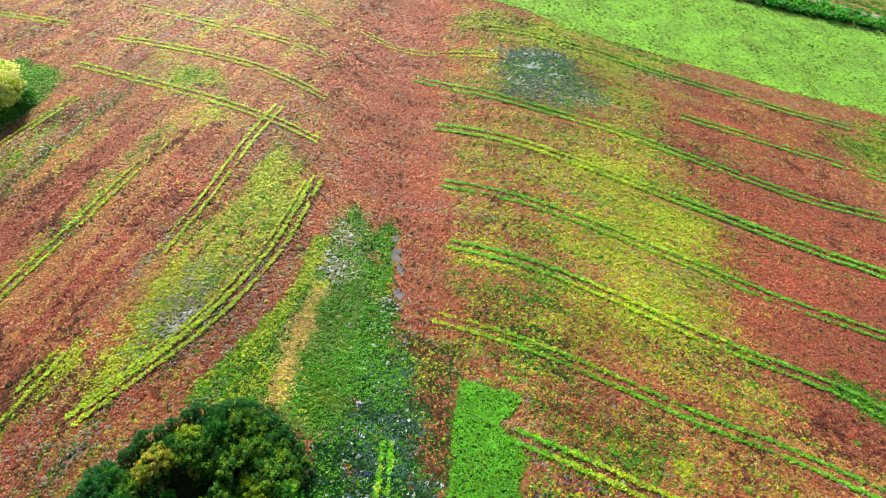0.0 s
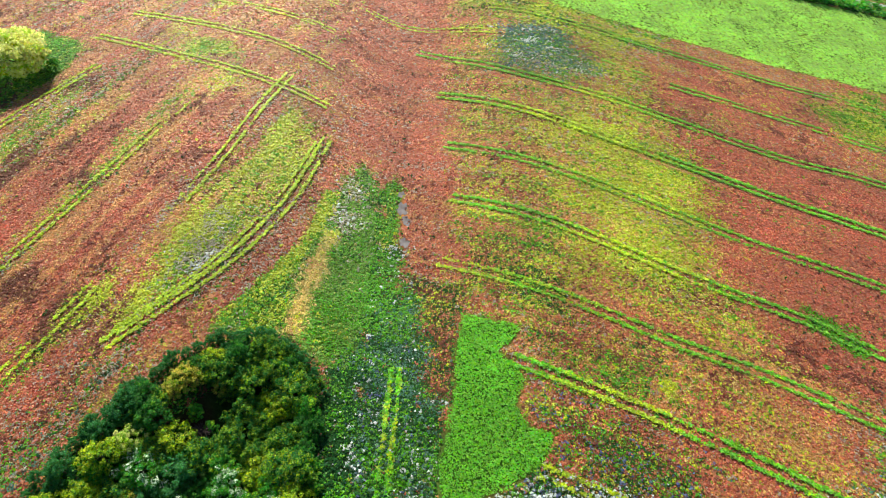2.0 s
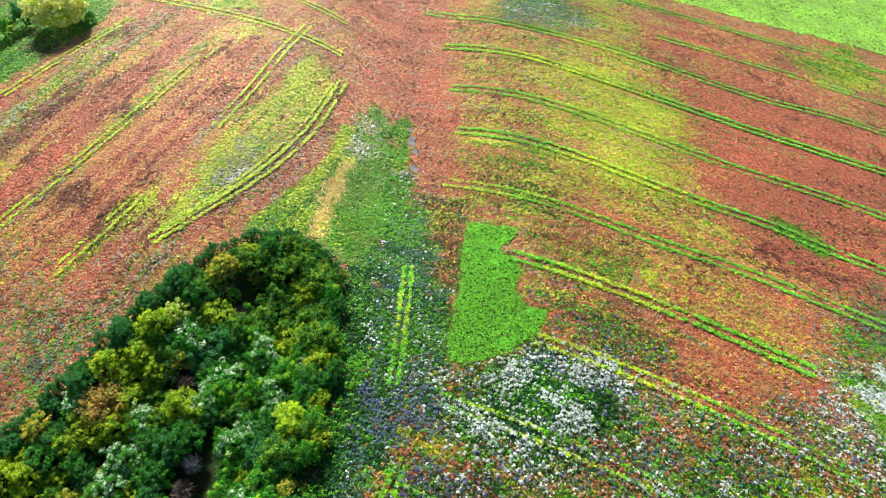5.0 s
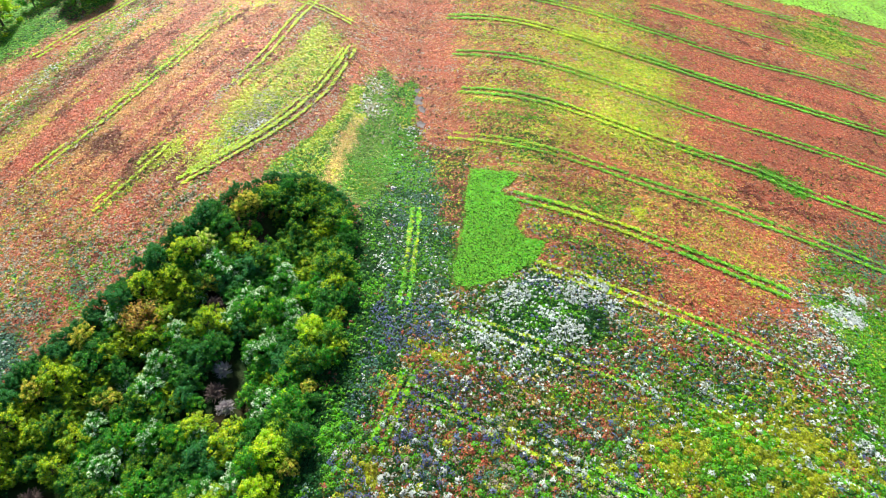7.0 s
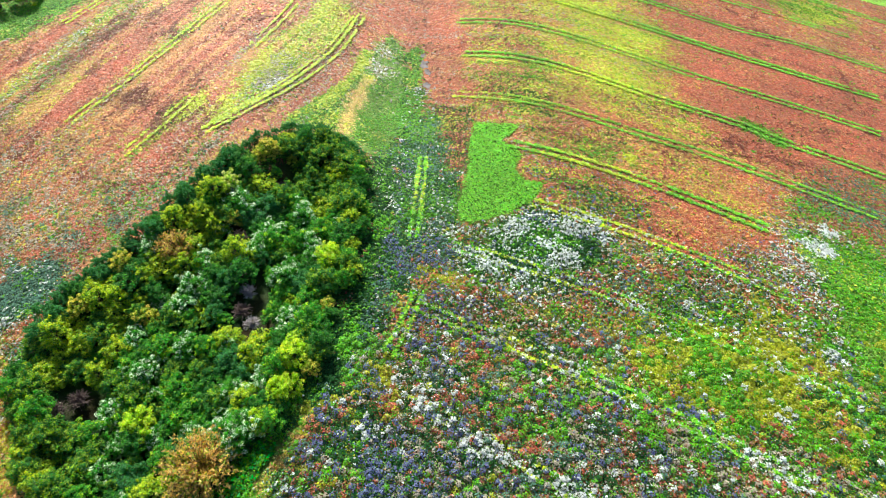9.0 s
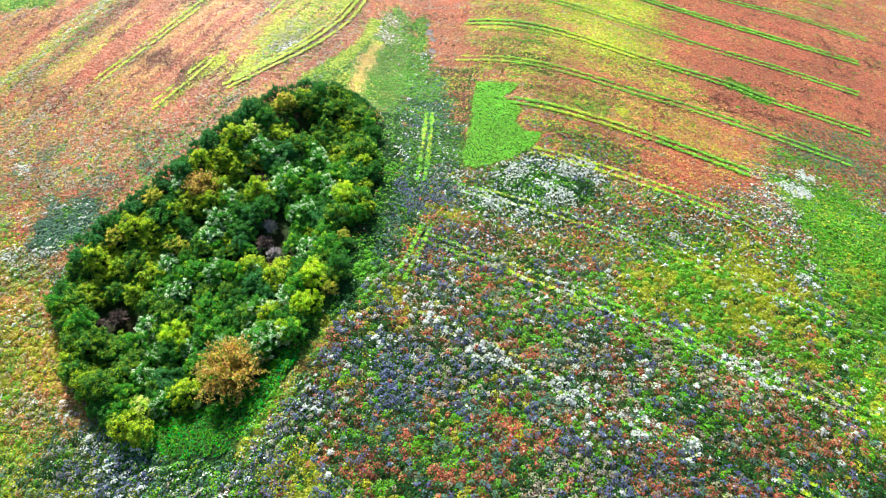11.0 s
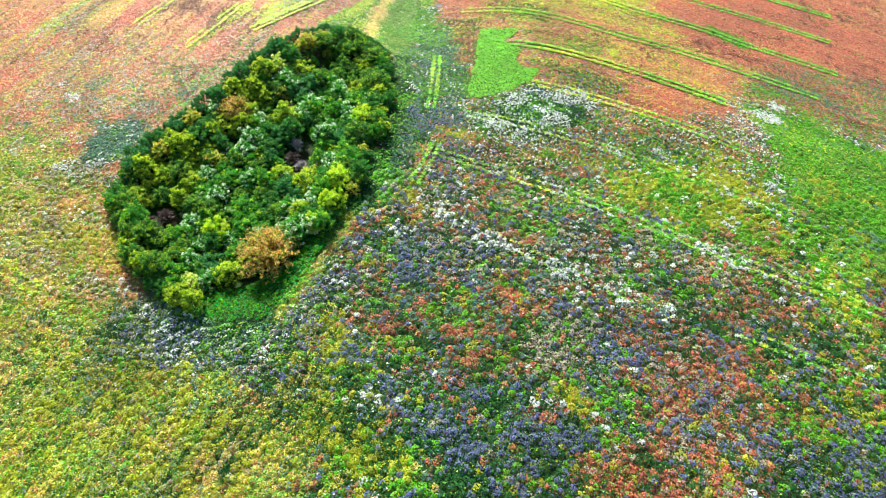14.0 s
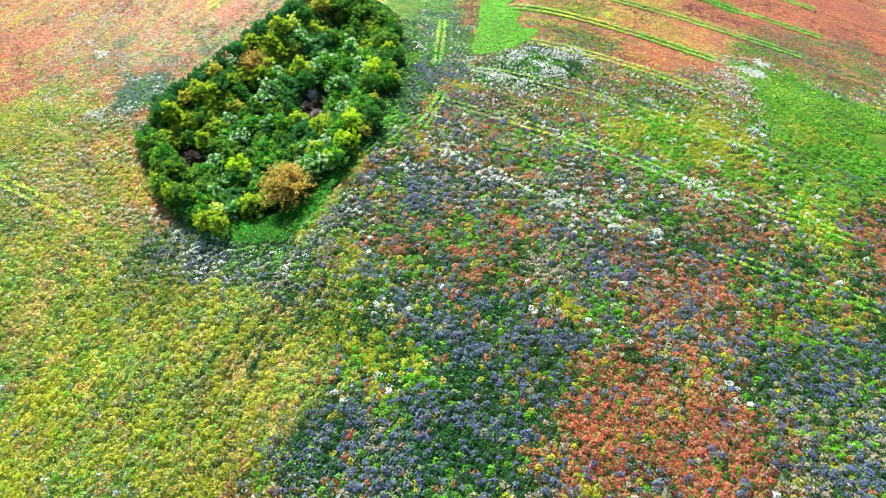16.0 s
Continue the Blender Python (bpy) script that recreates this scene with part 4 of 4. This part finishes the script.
# ---- grove ----
def crown_mesh(name, seed, wide, tall, leaf, mats, second=0.0, open_=0.0, lumps=26, hang=0.45):
    """A crown of leaf clumps on an uneven dome: many small leaves round every clump, its inner shade painted by dark
    leaves.
    """
    r = np.random.default_rng(seed)
    out = np.sqrt((np.arange(lumps) + r.uniform(0, 1, lumps)) / lumps)
    yaw = np.arange(lumps) * 2.39996 + r.uniform(-0.5, 0.5, lumps)
    lobe = 1 + 0.16 * np.sin(2 * yaw + seed) + 0.12 * np.sin(3 * yaw + 2.1 * seed)
    high = 0.84 - hang * out ** 2.5 + r.normal(0, 0.15, lumps)
    c = np.stack([0.47 * wide * lobe * out * np.cos(yaw), 0.47 * wide * lobe * out * np.sin(yaw), tall * high], 1)
    if hang > 0.7:
        up = 1 - 1.55 * (np.arange(lumps) + 0.5) / lumps
        ring = np.sqrt(1 - up * up) * r.uniform(0.8, 1.05, lumps)
        c = np.stack([0.42 * wide * ring * np.cos(yaw), 0.42 * wide * ring * np.sin(yaw), tall * (0.5 + 0.42 * up)], 1)
    ball = wide * r.uniform(0.07, 0.16, lumps) * (30 / lumps) ** (0.3 if hang > 0.7 else 0.48)
    per = np.maximum((46 * (ball / leaf / 3.0) ** 1.6).astype(int), 16)
    at = np.repeat(np.arange(lumps), per)
    n = len(at)
    d = r.normal(0, 1, (n, 3))
    d[:, 2] = np.abs(d[:, 2]) * 1.1 - 0.35
    d /= np.linalg.norm(d, axis=1, keepdims=True)
    # loose sprays: most leaves near the clump's skin, some far out or deep within
    p = c[at] + d * np.array((1, 1, 0.8)) * (ball[at] * np.clip(r.normal(0.92, 0.22, n), 0.3, 1.5 + open_))[:, None]
    nrm = d + r.normal(0, 0.6, (n, 3)) + np.array((0, 0, 0.3))
    nrm /= np.linalg.norm(nrm, axis=1, keepdims=True)
    a = np.cross(nrm, r.normal(0, 1, (n, 3)))
    a /= np.linalg.norm(a, axis=1, keepdims=True)
    b = np.cross(nrm, a)
    s = leaf * r.uniform(0.6, 1.35, n)[:, None]
    leaves = np.stack([p - a * s - b * s * 0.3, p + b * s * 0.9 - nrm * s * 0.15, p + a * s - b * s * 0.3], 1)
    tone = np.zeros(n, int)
    # second tone on upward leaves: blossom, young shoots, in some sorts painted sunlit tips
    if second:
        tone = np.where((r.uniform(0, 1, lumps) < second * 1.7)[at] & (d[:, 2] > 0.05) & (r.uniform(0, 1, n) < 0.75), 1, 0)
    # inner leaves that close each clump; darker material puts the shade inside into colour
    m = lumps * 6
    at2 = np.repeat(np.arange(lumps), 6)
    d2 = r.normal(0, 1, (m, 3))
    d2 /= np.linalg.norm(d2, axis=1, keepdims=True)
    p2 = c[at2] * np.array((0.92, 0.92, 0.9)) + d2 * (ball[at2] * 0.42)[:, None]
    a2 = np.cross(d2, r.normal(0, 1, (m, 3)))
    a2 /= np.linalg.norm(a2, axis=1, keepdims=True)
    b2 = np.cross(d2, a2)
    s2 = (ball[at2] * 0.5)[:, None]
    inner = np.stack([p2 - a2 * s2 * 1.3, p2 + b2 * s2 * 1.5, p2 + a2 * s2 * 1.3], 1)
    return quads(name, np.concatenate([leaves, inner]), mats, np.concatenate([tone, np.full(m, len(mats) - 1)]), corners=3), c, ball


def trunk_mesh(name, seed, tall, tips, thick):
    """A tapered trunk with limbs that reach into the clumps."""
    r = random.Random(seed)
    rows, faces = [], []

    def limb(path, radii, sides):
        v, f = tube(path, radii, sides)
        faces.extend(tuple(i + len(rows) for i in q) for q in f)
        rows.extend(v)

    top = Vector((r.uniform(-0.2, 0.2), r.uniform(-0.2, 0.2), tall * 0.55))
    limb([Vector((0, 0, -0.4)), Vector((r.uniform(-0.1, 0.1), r.uniform(-0.1, 0.1), tall * 0.25)), top], [thick, thick * 0.75, thick * 0.4], 8)
    for t in tips:
        t = Vector(t)
        start = top * r.uniform(0.4, 0.95)
        mid = start.lerp(t, 0.5) + Vector((r.uniform(-0.3, 0.3), r.uniform(-0.3, 0.3), 0.25))
        limb([start, mid, t], [thick * 0.36, thick * 0.22, thick * 0.08], 5)
    return quads(name, [tuple(v) for v in rows], MAT["bark"], faces=faces)


def tree(name, seed, wide, tall, leaf, mats, label, category="shrub", second=0.0, open_=0.0, lumps=26, limbs=9, hang=0.45):
    ob = new(name)
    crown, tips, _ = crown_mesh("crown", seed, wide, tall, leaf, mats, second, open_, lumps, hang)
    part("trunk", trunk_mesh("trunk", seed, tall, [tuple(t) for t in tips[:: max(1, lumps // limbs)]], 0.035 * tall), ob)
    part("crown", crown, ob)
    return tagged(ob, label, category, "shrubs of the grove")


def dead_tree(seed, wide, tall, twigs, label, leaf=0.2, leaves=900, name="brown_tree", bark="bark"):
    """A bushy crown of bare twigs with brown leaves along them."""
    r = random.Random(seed)
    ob = new(name)
    rows, faces, spots = [], [], []
    for k in range(twigs):
        yaw, rise = r.uniform(0, 6.283), math.asin(r.uniform(0.02, 1.0))
        d = Vector((math.cos(yaw) * math.cos(rise) * wide * 0.5, math.sin(yaw) * math.cos(rise) * wide * 0.5, math.sin(rise) * tall * 0.62))
        end = Vector((0, 0, tall * 0.34)) + d * r.uniform(0.75, 1.08)
        mid = Vector((0, 0, tall * 0.3)).lerp(end, 0.5) + Vector((r.uniform(-0.4, 0.4), r.uniform(-0.4, 0.4), r.uniform(0, 0.5)))
        v, f = tube([Vector((0, 0, tall * 0.12)), mid, end], [0.11, 0.06, 0.02], 4)
        faces += [tuple(i + len(rows) for i in q) for q in f]
        rows += v
        spots += [] if not leaves else [mid.lerp(end, r.uniform(-0.55, 1.05)) + Vector((0, 0, r.uniform(0, 0.5))) for _ in range(max(1, leaves // twigs))]
    v, f = tube([Vector((0, 0, -0.4)), Vector((0, 0, tall * 0.2))], [0.3, 0.2], 8)
    faces += [tuple(i + len(rows) for i in q) for q in f]
    rows += v
    part("trunk", quads("trunk", [tuple(v) for v in rows], MAT[bark], faces=faces), ob, "bare brown twigs" if bark == "bark" else "bare greyish-lilac twigs")
    if not leaves:
        return tagged(ob, label, "shrub", "shrubs of the grove")
    g = np.random.default_rng(seed)
    p = np.array([tuple(s) for s in spots]) + g.normal(0, 0.16, (len(spots), 3))
    n = len(p)
    a = g.normal(0, 1, (n, 3))
    a /= np.linalg.norm(a, axis=1, keepdims=True)
    b = np.cross(a, g.normal(0, 1, (n, 3)))
    b /= np.linalg.norm(b, axis=1, keepdims=True)
    s = leaf * g.uniform(0.6, 1.4, (n, 1))
    part("crown", quads("crown", np.stack([p - a * s, p + b * s * 0.7, p + a * s], 1), [MAT["brown"], MAT["olive"]], (g.uniform(0, 1, n) < 0.2).astype(int), corners=3), ob)
    return tagged(ob, label, "tree", "shrubs of the grove")


def stand(ob, x, y, turn=0.0, scale=1.0, sink=0.0):
    ob.matrix_basis = Matrix.Translation((x, y, float(lift(x, y)) - sink)) @ Matrix.Rotation(turn, 4, "Z") @ Matrix.Diagonal((scale, scale, scale, 1))
    return ob


def spot(x, y, turn=0.0, scale=1.0, flat=1.0):
    return Matrix.Translation((x, y, float(lift(x, y)))) @ Matrix.Rotation(turn, 4, "Z") @ Matrix.Diagonal((scale, scale, scale * flat, 1))


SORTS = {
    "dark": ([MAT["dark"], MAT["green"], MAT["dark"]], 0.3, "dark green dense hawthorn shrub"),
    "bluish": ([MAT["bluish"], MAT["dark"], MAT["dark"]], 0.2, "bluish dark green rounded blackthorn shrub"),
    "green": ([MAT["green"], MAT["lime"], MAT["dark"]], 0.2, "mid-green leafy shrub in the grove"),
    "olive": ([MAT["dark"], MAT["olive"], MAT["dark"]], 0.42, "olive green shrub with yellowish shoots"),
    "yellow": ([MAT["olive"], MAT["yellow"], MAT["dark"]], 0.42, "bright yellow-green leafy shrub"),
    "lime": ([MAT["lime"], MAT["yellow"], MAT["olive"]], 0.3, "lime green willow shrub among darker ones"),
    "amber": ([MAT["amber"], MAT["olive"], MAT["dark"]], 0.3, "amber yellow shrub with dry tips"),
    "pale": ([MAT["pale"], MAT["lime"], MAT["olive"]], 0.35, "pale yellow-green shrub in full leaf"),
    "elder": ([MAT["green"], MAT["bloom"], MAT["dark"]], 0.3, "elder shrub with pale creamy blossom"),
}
MODEL = {}
placed = []


def shrub(sort, x, y, scale=1.0, variant=0, flat=1.0):
    """Places a shrub of that sort; its first use builds the model."""
    turn = random.uniform(0, 6.283)
    key = (sort, variant)
    if key not in MODEL:
        mats, second, label = SORTS[sort]
        seed = 100 + 10 * list(SORTS).index(sort) + variant
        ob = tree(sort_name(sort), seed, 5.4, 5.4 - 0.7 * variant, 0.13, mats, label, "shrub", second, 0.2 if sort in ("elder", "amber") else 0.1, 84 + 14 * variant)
        ob.matrix_basis = spot(x, y, turn, scale, flat)
        MODEL[key] = ob
    else:
        ob = MODEL[key]
        keep = ob.scale.copy()
        ob.scale = (1, 1, 1)
        made = copy_thing(ob, spot(x, y, turn, scale, flat))
        ob.scale = keep
        ob = made
    placed.append((x, y, 2.3 * scale))
    return ob


def sort_name(sort):
    return {"elder": "elder_shrub", "lime": "willow_shrub", "dark": "hawthorn_shrub", "bluish": "blackthorn_shrub", "olive": "sallow_shrub"}.get(sort, "shrub")


# the ones that stand out
placed.append((-33, -42.5, 4.6))
stand(dead_tree(3, 12.0, 8.0, 260, "large half-dead tree with brown twigs and tan leaves", 0.27, 7000), -33, -42.0)
placed.append((-47.2, -3.6, 3.0))
stand(dead_tree(5, 7.6, 6.8, 160, "half-dead olive brown twiggy tree", 0.24, 2400), -47.2, -3.6)
shrub("lime", -25.5, -35.0, 0.78, 1)
for x, y, size in ((-33.5, 18.2, 0.5), (-31.2, 16.4, 0.42), (-34.6, 15.4, 0.4)):
    shrub("green", x, y, size, 0)
for x, y, size in ((-37.0, 20.6, 0.6), (-34.4, 22.8, 0.55), (-31.0, 22.4, 0.5)):
    shrub("amber", x, y, size, 1)
for sort, spots in (
    ("lime", ((-22.3, -25.0, 1.1), (-22.8, -30.7, 0.95), (-19.1, -5.5, 1.1), (-44.3, -35.0, 1.05))),
    ("amber", ((-19.2, -27.4, 0.5), (-35.5, 22.5, 0.9), (-38.9, 5.0, 0.7), (-55.4, -7.2, 0.75), (-48.9, -16.6, 0.75), (-60.0, -15.5, 0.8), (-18.4, -15.0, 0.5))),
    ("yellow", ((-16.9, 5.0, 0.95), (-15.0, -8.5, 0.7), (-43.6, 10.2, 1.0), (-44.8, 4.8, 0.9), (-48.8, 2.6, 0.9), (-51.3, -9.0, 0.85), (-54.8, -13.6, 0.9), (-51.2, -13.4, 0.75),
                (-61.5, -21.1, 0.95), (-58.3, -22.0, 0.85), (-39.9, -44.8, 0.95), (-46.7, -51.0, 0.8), (-43.8, -52.0, 0.7))),
    ("pale", ((-40.7, 12.6, 0.8), (-45.2, -47.8, 0.7), (-25.6, -36.6, 0.45))),
    ("elder", ((-26.1, 6.5, 1.05), (-27.6, -8.0, 1.0), (-42.2, -10.7, 0.95), (-41.0, -22.3, 0.9), (-30.9, -30.1, 0.95), (-36.1, -35.9, 0.8), (-23.5, -0.5, 0.9))),
    ("olive", ((-56.4, -37.4, 1.0), (-26.6, 18.7, 1.05), (-23.5, 25.0, 1.0), (-19.7, 14.1, 1.0), (-62.0, -30.0, 0.9), (-57.0, -42.4, 0.9), (-52.0, -45.0, 1.0))),
):
    for n, (x, y, size) in enumerate(spots):
        shrub(sort, x, y, size, n % 2)
random.seed(5)
rim, _ = curve_through([(-66.0, -17.0), (-56.5, -3.6), (-46.0, 15.4), (-35.0, 28.2), (-24.5, 31.6), (-16.5, 25.6)], 1.9)
for x, y in rim:
    x, y = x + random.uniform(-0.4, 0.4), y + random.uniform(-0.4, 0.4)
    shrub("bluish", x, y, random.uniform(0.38, 0.52), random.randrange(2), 1.0)
GAPS = ((-33, 17.5, 3.6), (-37.4, 1.6, 2.6), (-33.0, -12.0, 3.8), (-31.2, -17.8, 3.2), (-56, -31.5, 3.4))
random.seed(11)
tries = 0
while len(placed) < 400 and tries < 9000:
    tries += 1
    x, y = random.uniform(-68, -11), random.uniform(-56, 34)
    edge = float(inside(GROVE, x, y))
    if edge < (1.1 if x < -40 else 1.7) or float(inside(BANK, x, y)) > -1.5:
        continue
    size = random.choice((0.55, 0.7, 0.85, 1.0, 1.15, 1.3)) * random.uniform(0.9, 1.1)
    if edge < 4:
        size = min(size, 0.9) * 0.85
    if any((x - a) ** 2 + (y - b) ** 2 < (0.50 * (2.3 * size + c)) ** 2 for a, b, c in placed):
        continue
    if any((x - a) ** 2 + (y - b) ** 2 < (c + 0.8) ** 2 for a, b, c in GAPS):
        continue
    pick1 = random.random()
    if edge < 2.6 and y + 24 > 1.4 * (x + 65) and y > -22:
        sort = "bluish" if pick1 < 0.6 else "dark"
    elif y > 12:
        sort = "olive" if pick1 < 0.62 else "dark" if pick1 < 0.8 else "green" if pick1 < 0.88 else "yellow"
    elif y > -12 and x < -38:
        sort = "yellow" if pick1 < 0.36 else "olive" if pick1 < 0.62 else "dark" if pick1 < 0.72 else "green" if pick1 < 0.85 else "elder"
    elif x > -28 and edge < 6:
        sort = "olive" if pick1 < 0.4 else "green" if pick1 < 0.65 else "yellow" if pick1 < 0.75 else "dark"
    elif x < -50:
        sort = "olive" if pick1 < 0.42 else "green" if pick1 < 0.6 else "dark" if pick1 < 0.7 else "yellow"
    else:
        sort = "dark" if pick1 < 0.24 else "green" if pick1 < 0.56 else "bluish" if pick1 < 0.64 else "elder" if pick1 < 0.82 else "olive" if pick1 < 0.94 else "yellow"
    shrub(sort, x, y, size, random.randrange(3), random.uniform(0.75, 1.15) / max(1, size))

# ---- far willow and its neighbours ----
willow = tree("willow_tree", 71, 16.5, 10.5, 0.34, [MAT["pale"], MAT["lime"], MAT["yellow"]], "large rounded pale yellow willow in the meadow", "tree", 0.15, 0.0, 150, 14, 0.72)
willow["group"] = ""
stand(willow, -98.5, 105.5)
for x, y, size, sort in ((-109.5, 106, 1.3, "bluish"), (-91.5, 106.5, 0.6, "green"),
                         (-116, 90, 2.0, "lime"), (-122, 84, 1.8, "green"), (-124, 97, 1.6, "bluish"), (-112, 100, 1.2, "green")):
    ob = shrub(sort, x, y, size, 0, 0.8)
    tagged(ob, group="shrubs by the willow")


# ---- puddles, stones and the road ----
def puddle(x, y, ra, rb):
    """Shallow water in a rut: a flat sheet with an uneven rim."""
    bm = bmesh.new()
    z = float(lift(x, y))
    slope = [(float(lift(x + 1, y)) - float(lift(x - 1, y))) / 2, (float(lift(x, y + 1)) - float(lift(x, y - 1))) / 2]
    ring = []
    for k in range(22):
        a = 2 * math.pi * k / 22
        r = 1 + 0.28 * math.sin(2 * a + x) + 0.16 * math.sin(5 * a + y)
        dx, dy = ra * r * math.cos(a), rb * r * math.sin(a)
        ring.append(bm.verts.new((dx, dy, slope[0] * dx + slope[1] * dy)))
    top = bm.faces.new(ring)
    geo = bmesh.ops.extrude_face_region(bm, geom=[top])
    bmesh.ops.translate(bm, vec=(0, 0, 0.06), verts=[v for v in geo["geom"] if isinstance(v, bmesh.types.BMVert)])
    bmesh.ops.recalc_face_normals(bm, faces=bm.faces)
    me = bpy.data.meshes.new("puddle")
    bm.to_mesh(me)
    bm.free()
    me.materials.append(MAT["water"])
    ob = new("puddle", me)
    ob.location = (x, y, z + 0.04)
    return tagged(ob, "muddy grey puddle in the wet rut", "puddle", "puddles in the rut")


for p in PUDDLES:
    puddle(*p)


# bare shrubs in the gaps of the grove
for n, (x, y, wide, tall, bark) in enumerate(((-33.2, -11.0, 3.4, 3.6, "lilac"), (-31.4, -17.2, 3.2, 3.0, "lilac"), (-33.6, -14.6, 4.0, 2.6, "soil"), (-37.4, 1.4, 4.2, 3.2, "soil"),
                                              (-55.6, -31.0, 4.4, 3.0, "soil"), (-57.6, -33.0, 3.4, 2.6, "soil"), (-32.4, 15.6, 3.6, 2.6, "soil"), (-58.4, -12.4, 3.4, 3.4, "soil"), (-35.6, -9.4, 3.2, 2.6, "soil"))):
    stand(dead_tree(20 + n, wide, tall, 150, "bare pale lilac-grey thicket of dead twigs" if bark == "lilac" else "bare dark purplish-brown thicket of twigs", leaves=0, name="bare_shrub", bark=bark), x, y)

q, d = curve_through([(78, 198.5), (92, 193.8), (126, 184.2), (152, 177.0), (231, 161.5)], 2.0)
side = np.stack([-d[:, 1], d[:, 0]], 1)
lanes = [q + side * w for w in (-1.7, -0.6, 0.6, 1.7)]
rows = np.stack([np.stack([p[:, 0], p[:, 1], lift(p[:, 0], p[:, 1]) + h], 1) for p, h in zip(lanes, (0.06, 0.16, 0.16, 0.06))], 1)
n = len(q)
idx = (np.arange(n - 1)[:, None] * 4 + np.arange(3)[None]).ravel()
road = new("road", quads("road", rows.reshape(-1, 3), MAT["gravel"], faces=np.stack([idx, idx + 4, idx + 5, idx + 1], 1)))
tagged(road, "pale grey gravel road behind the crop field", "road", kind="structure")
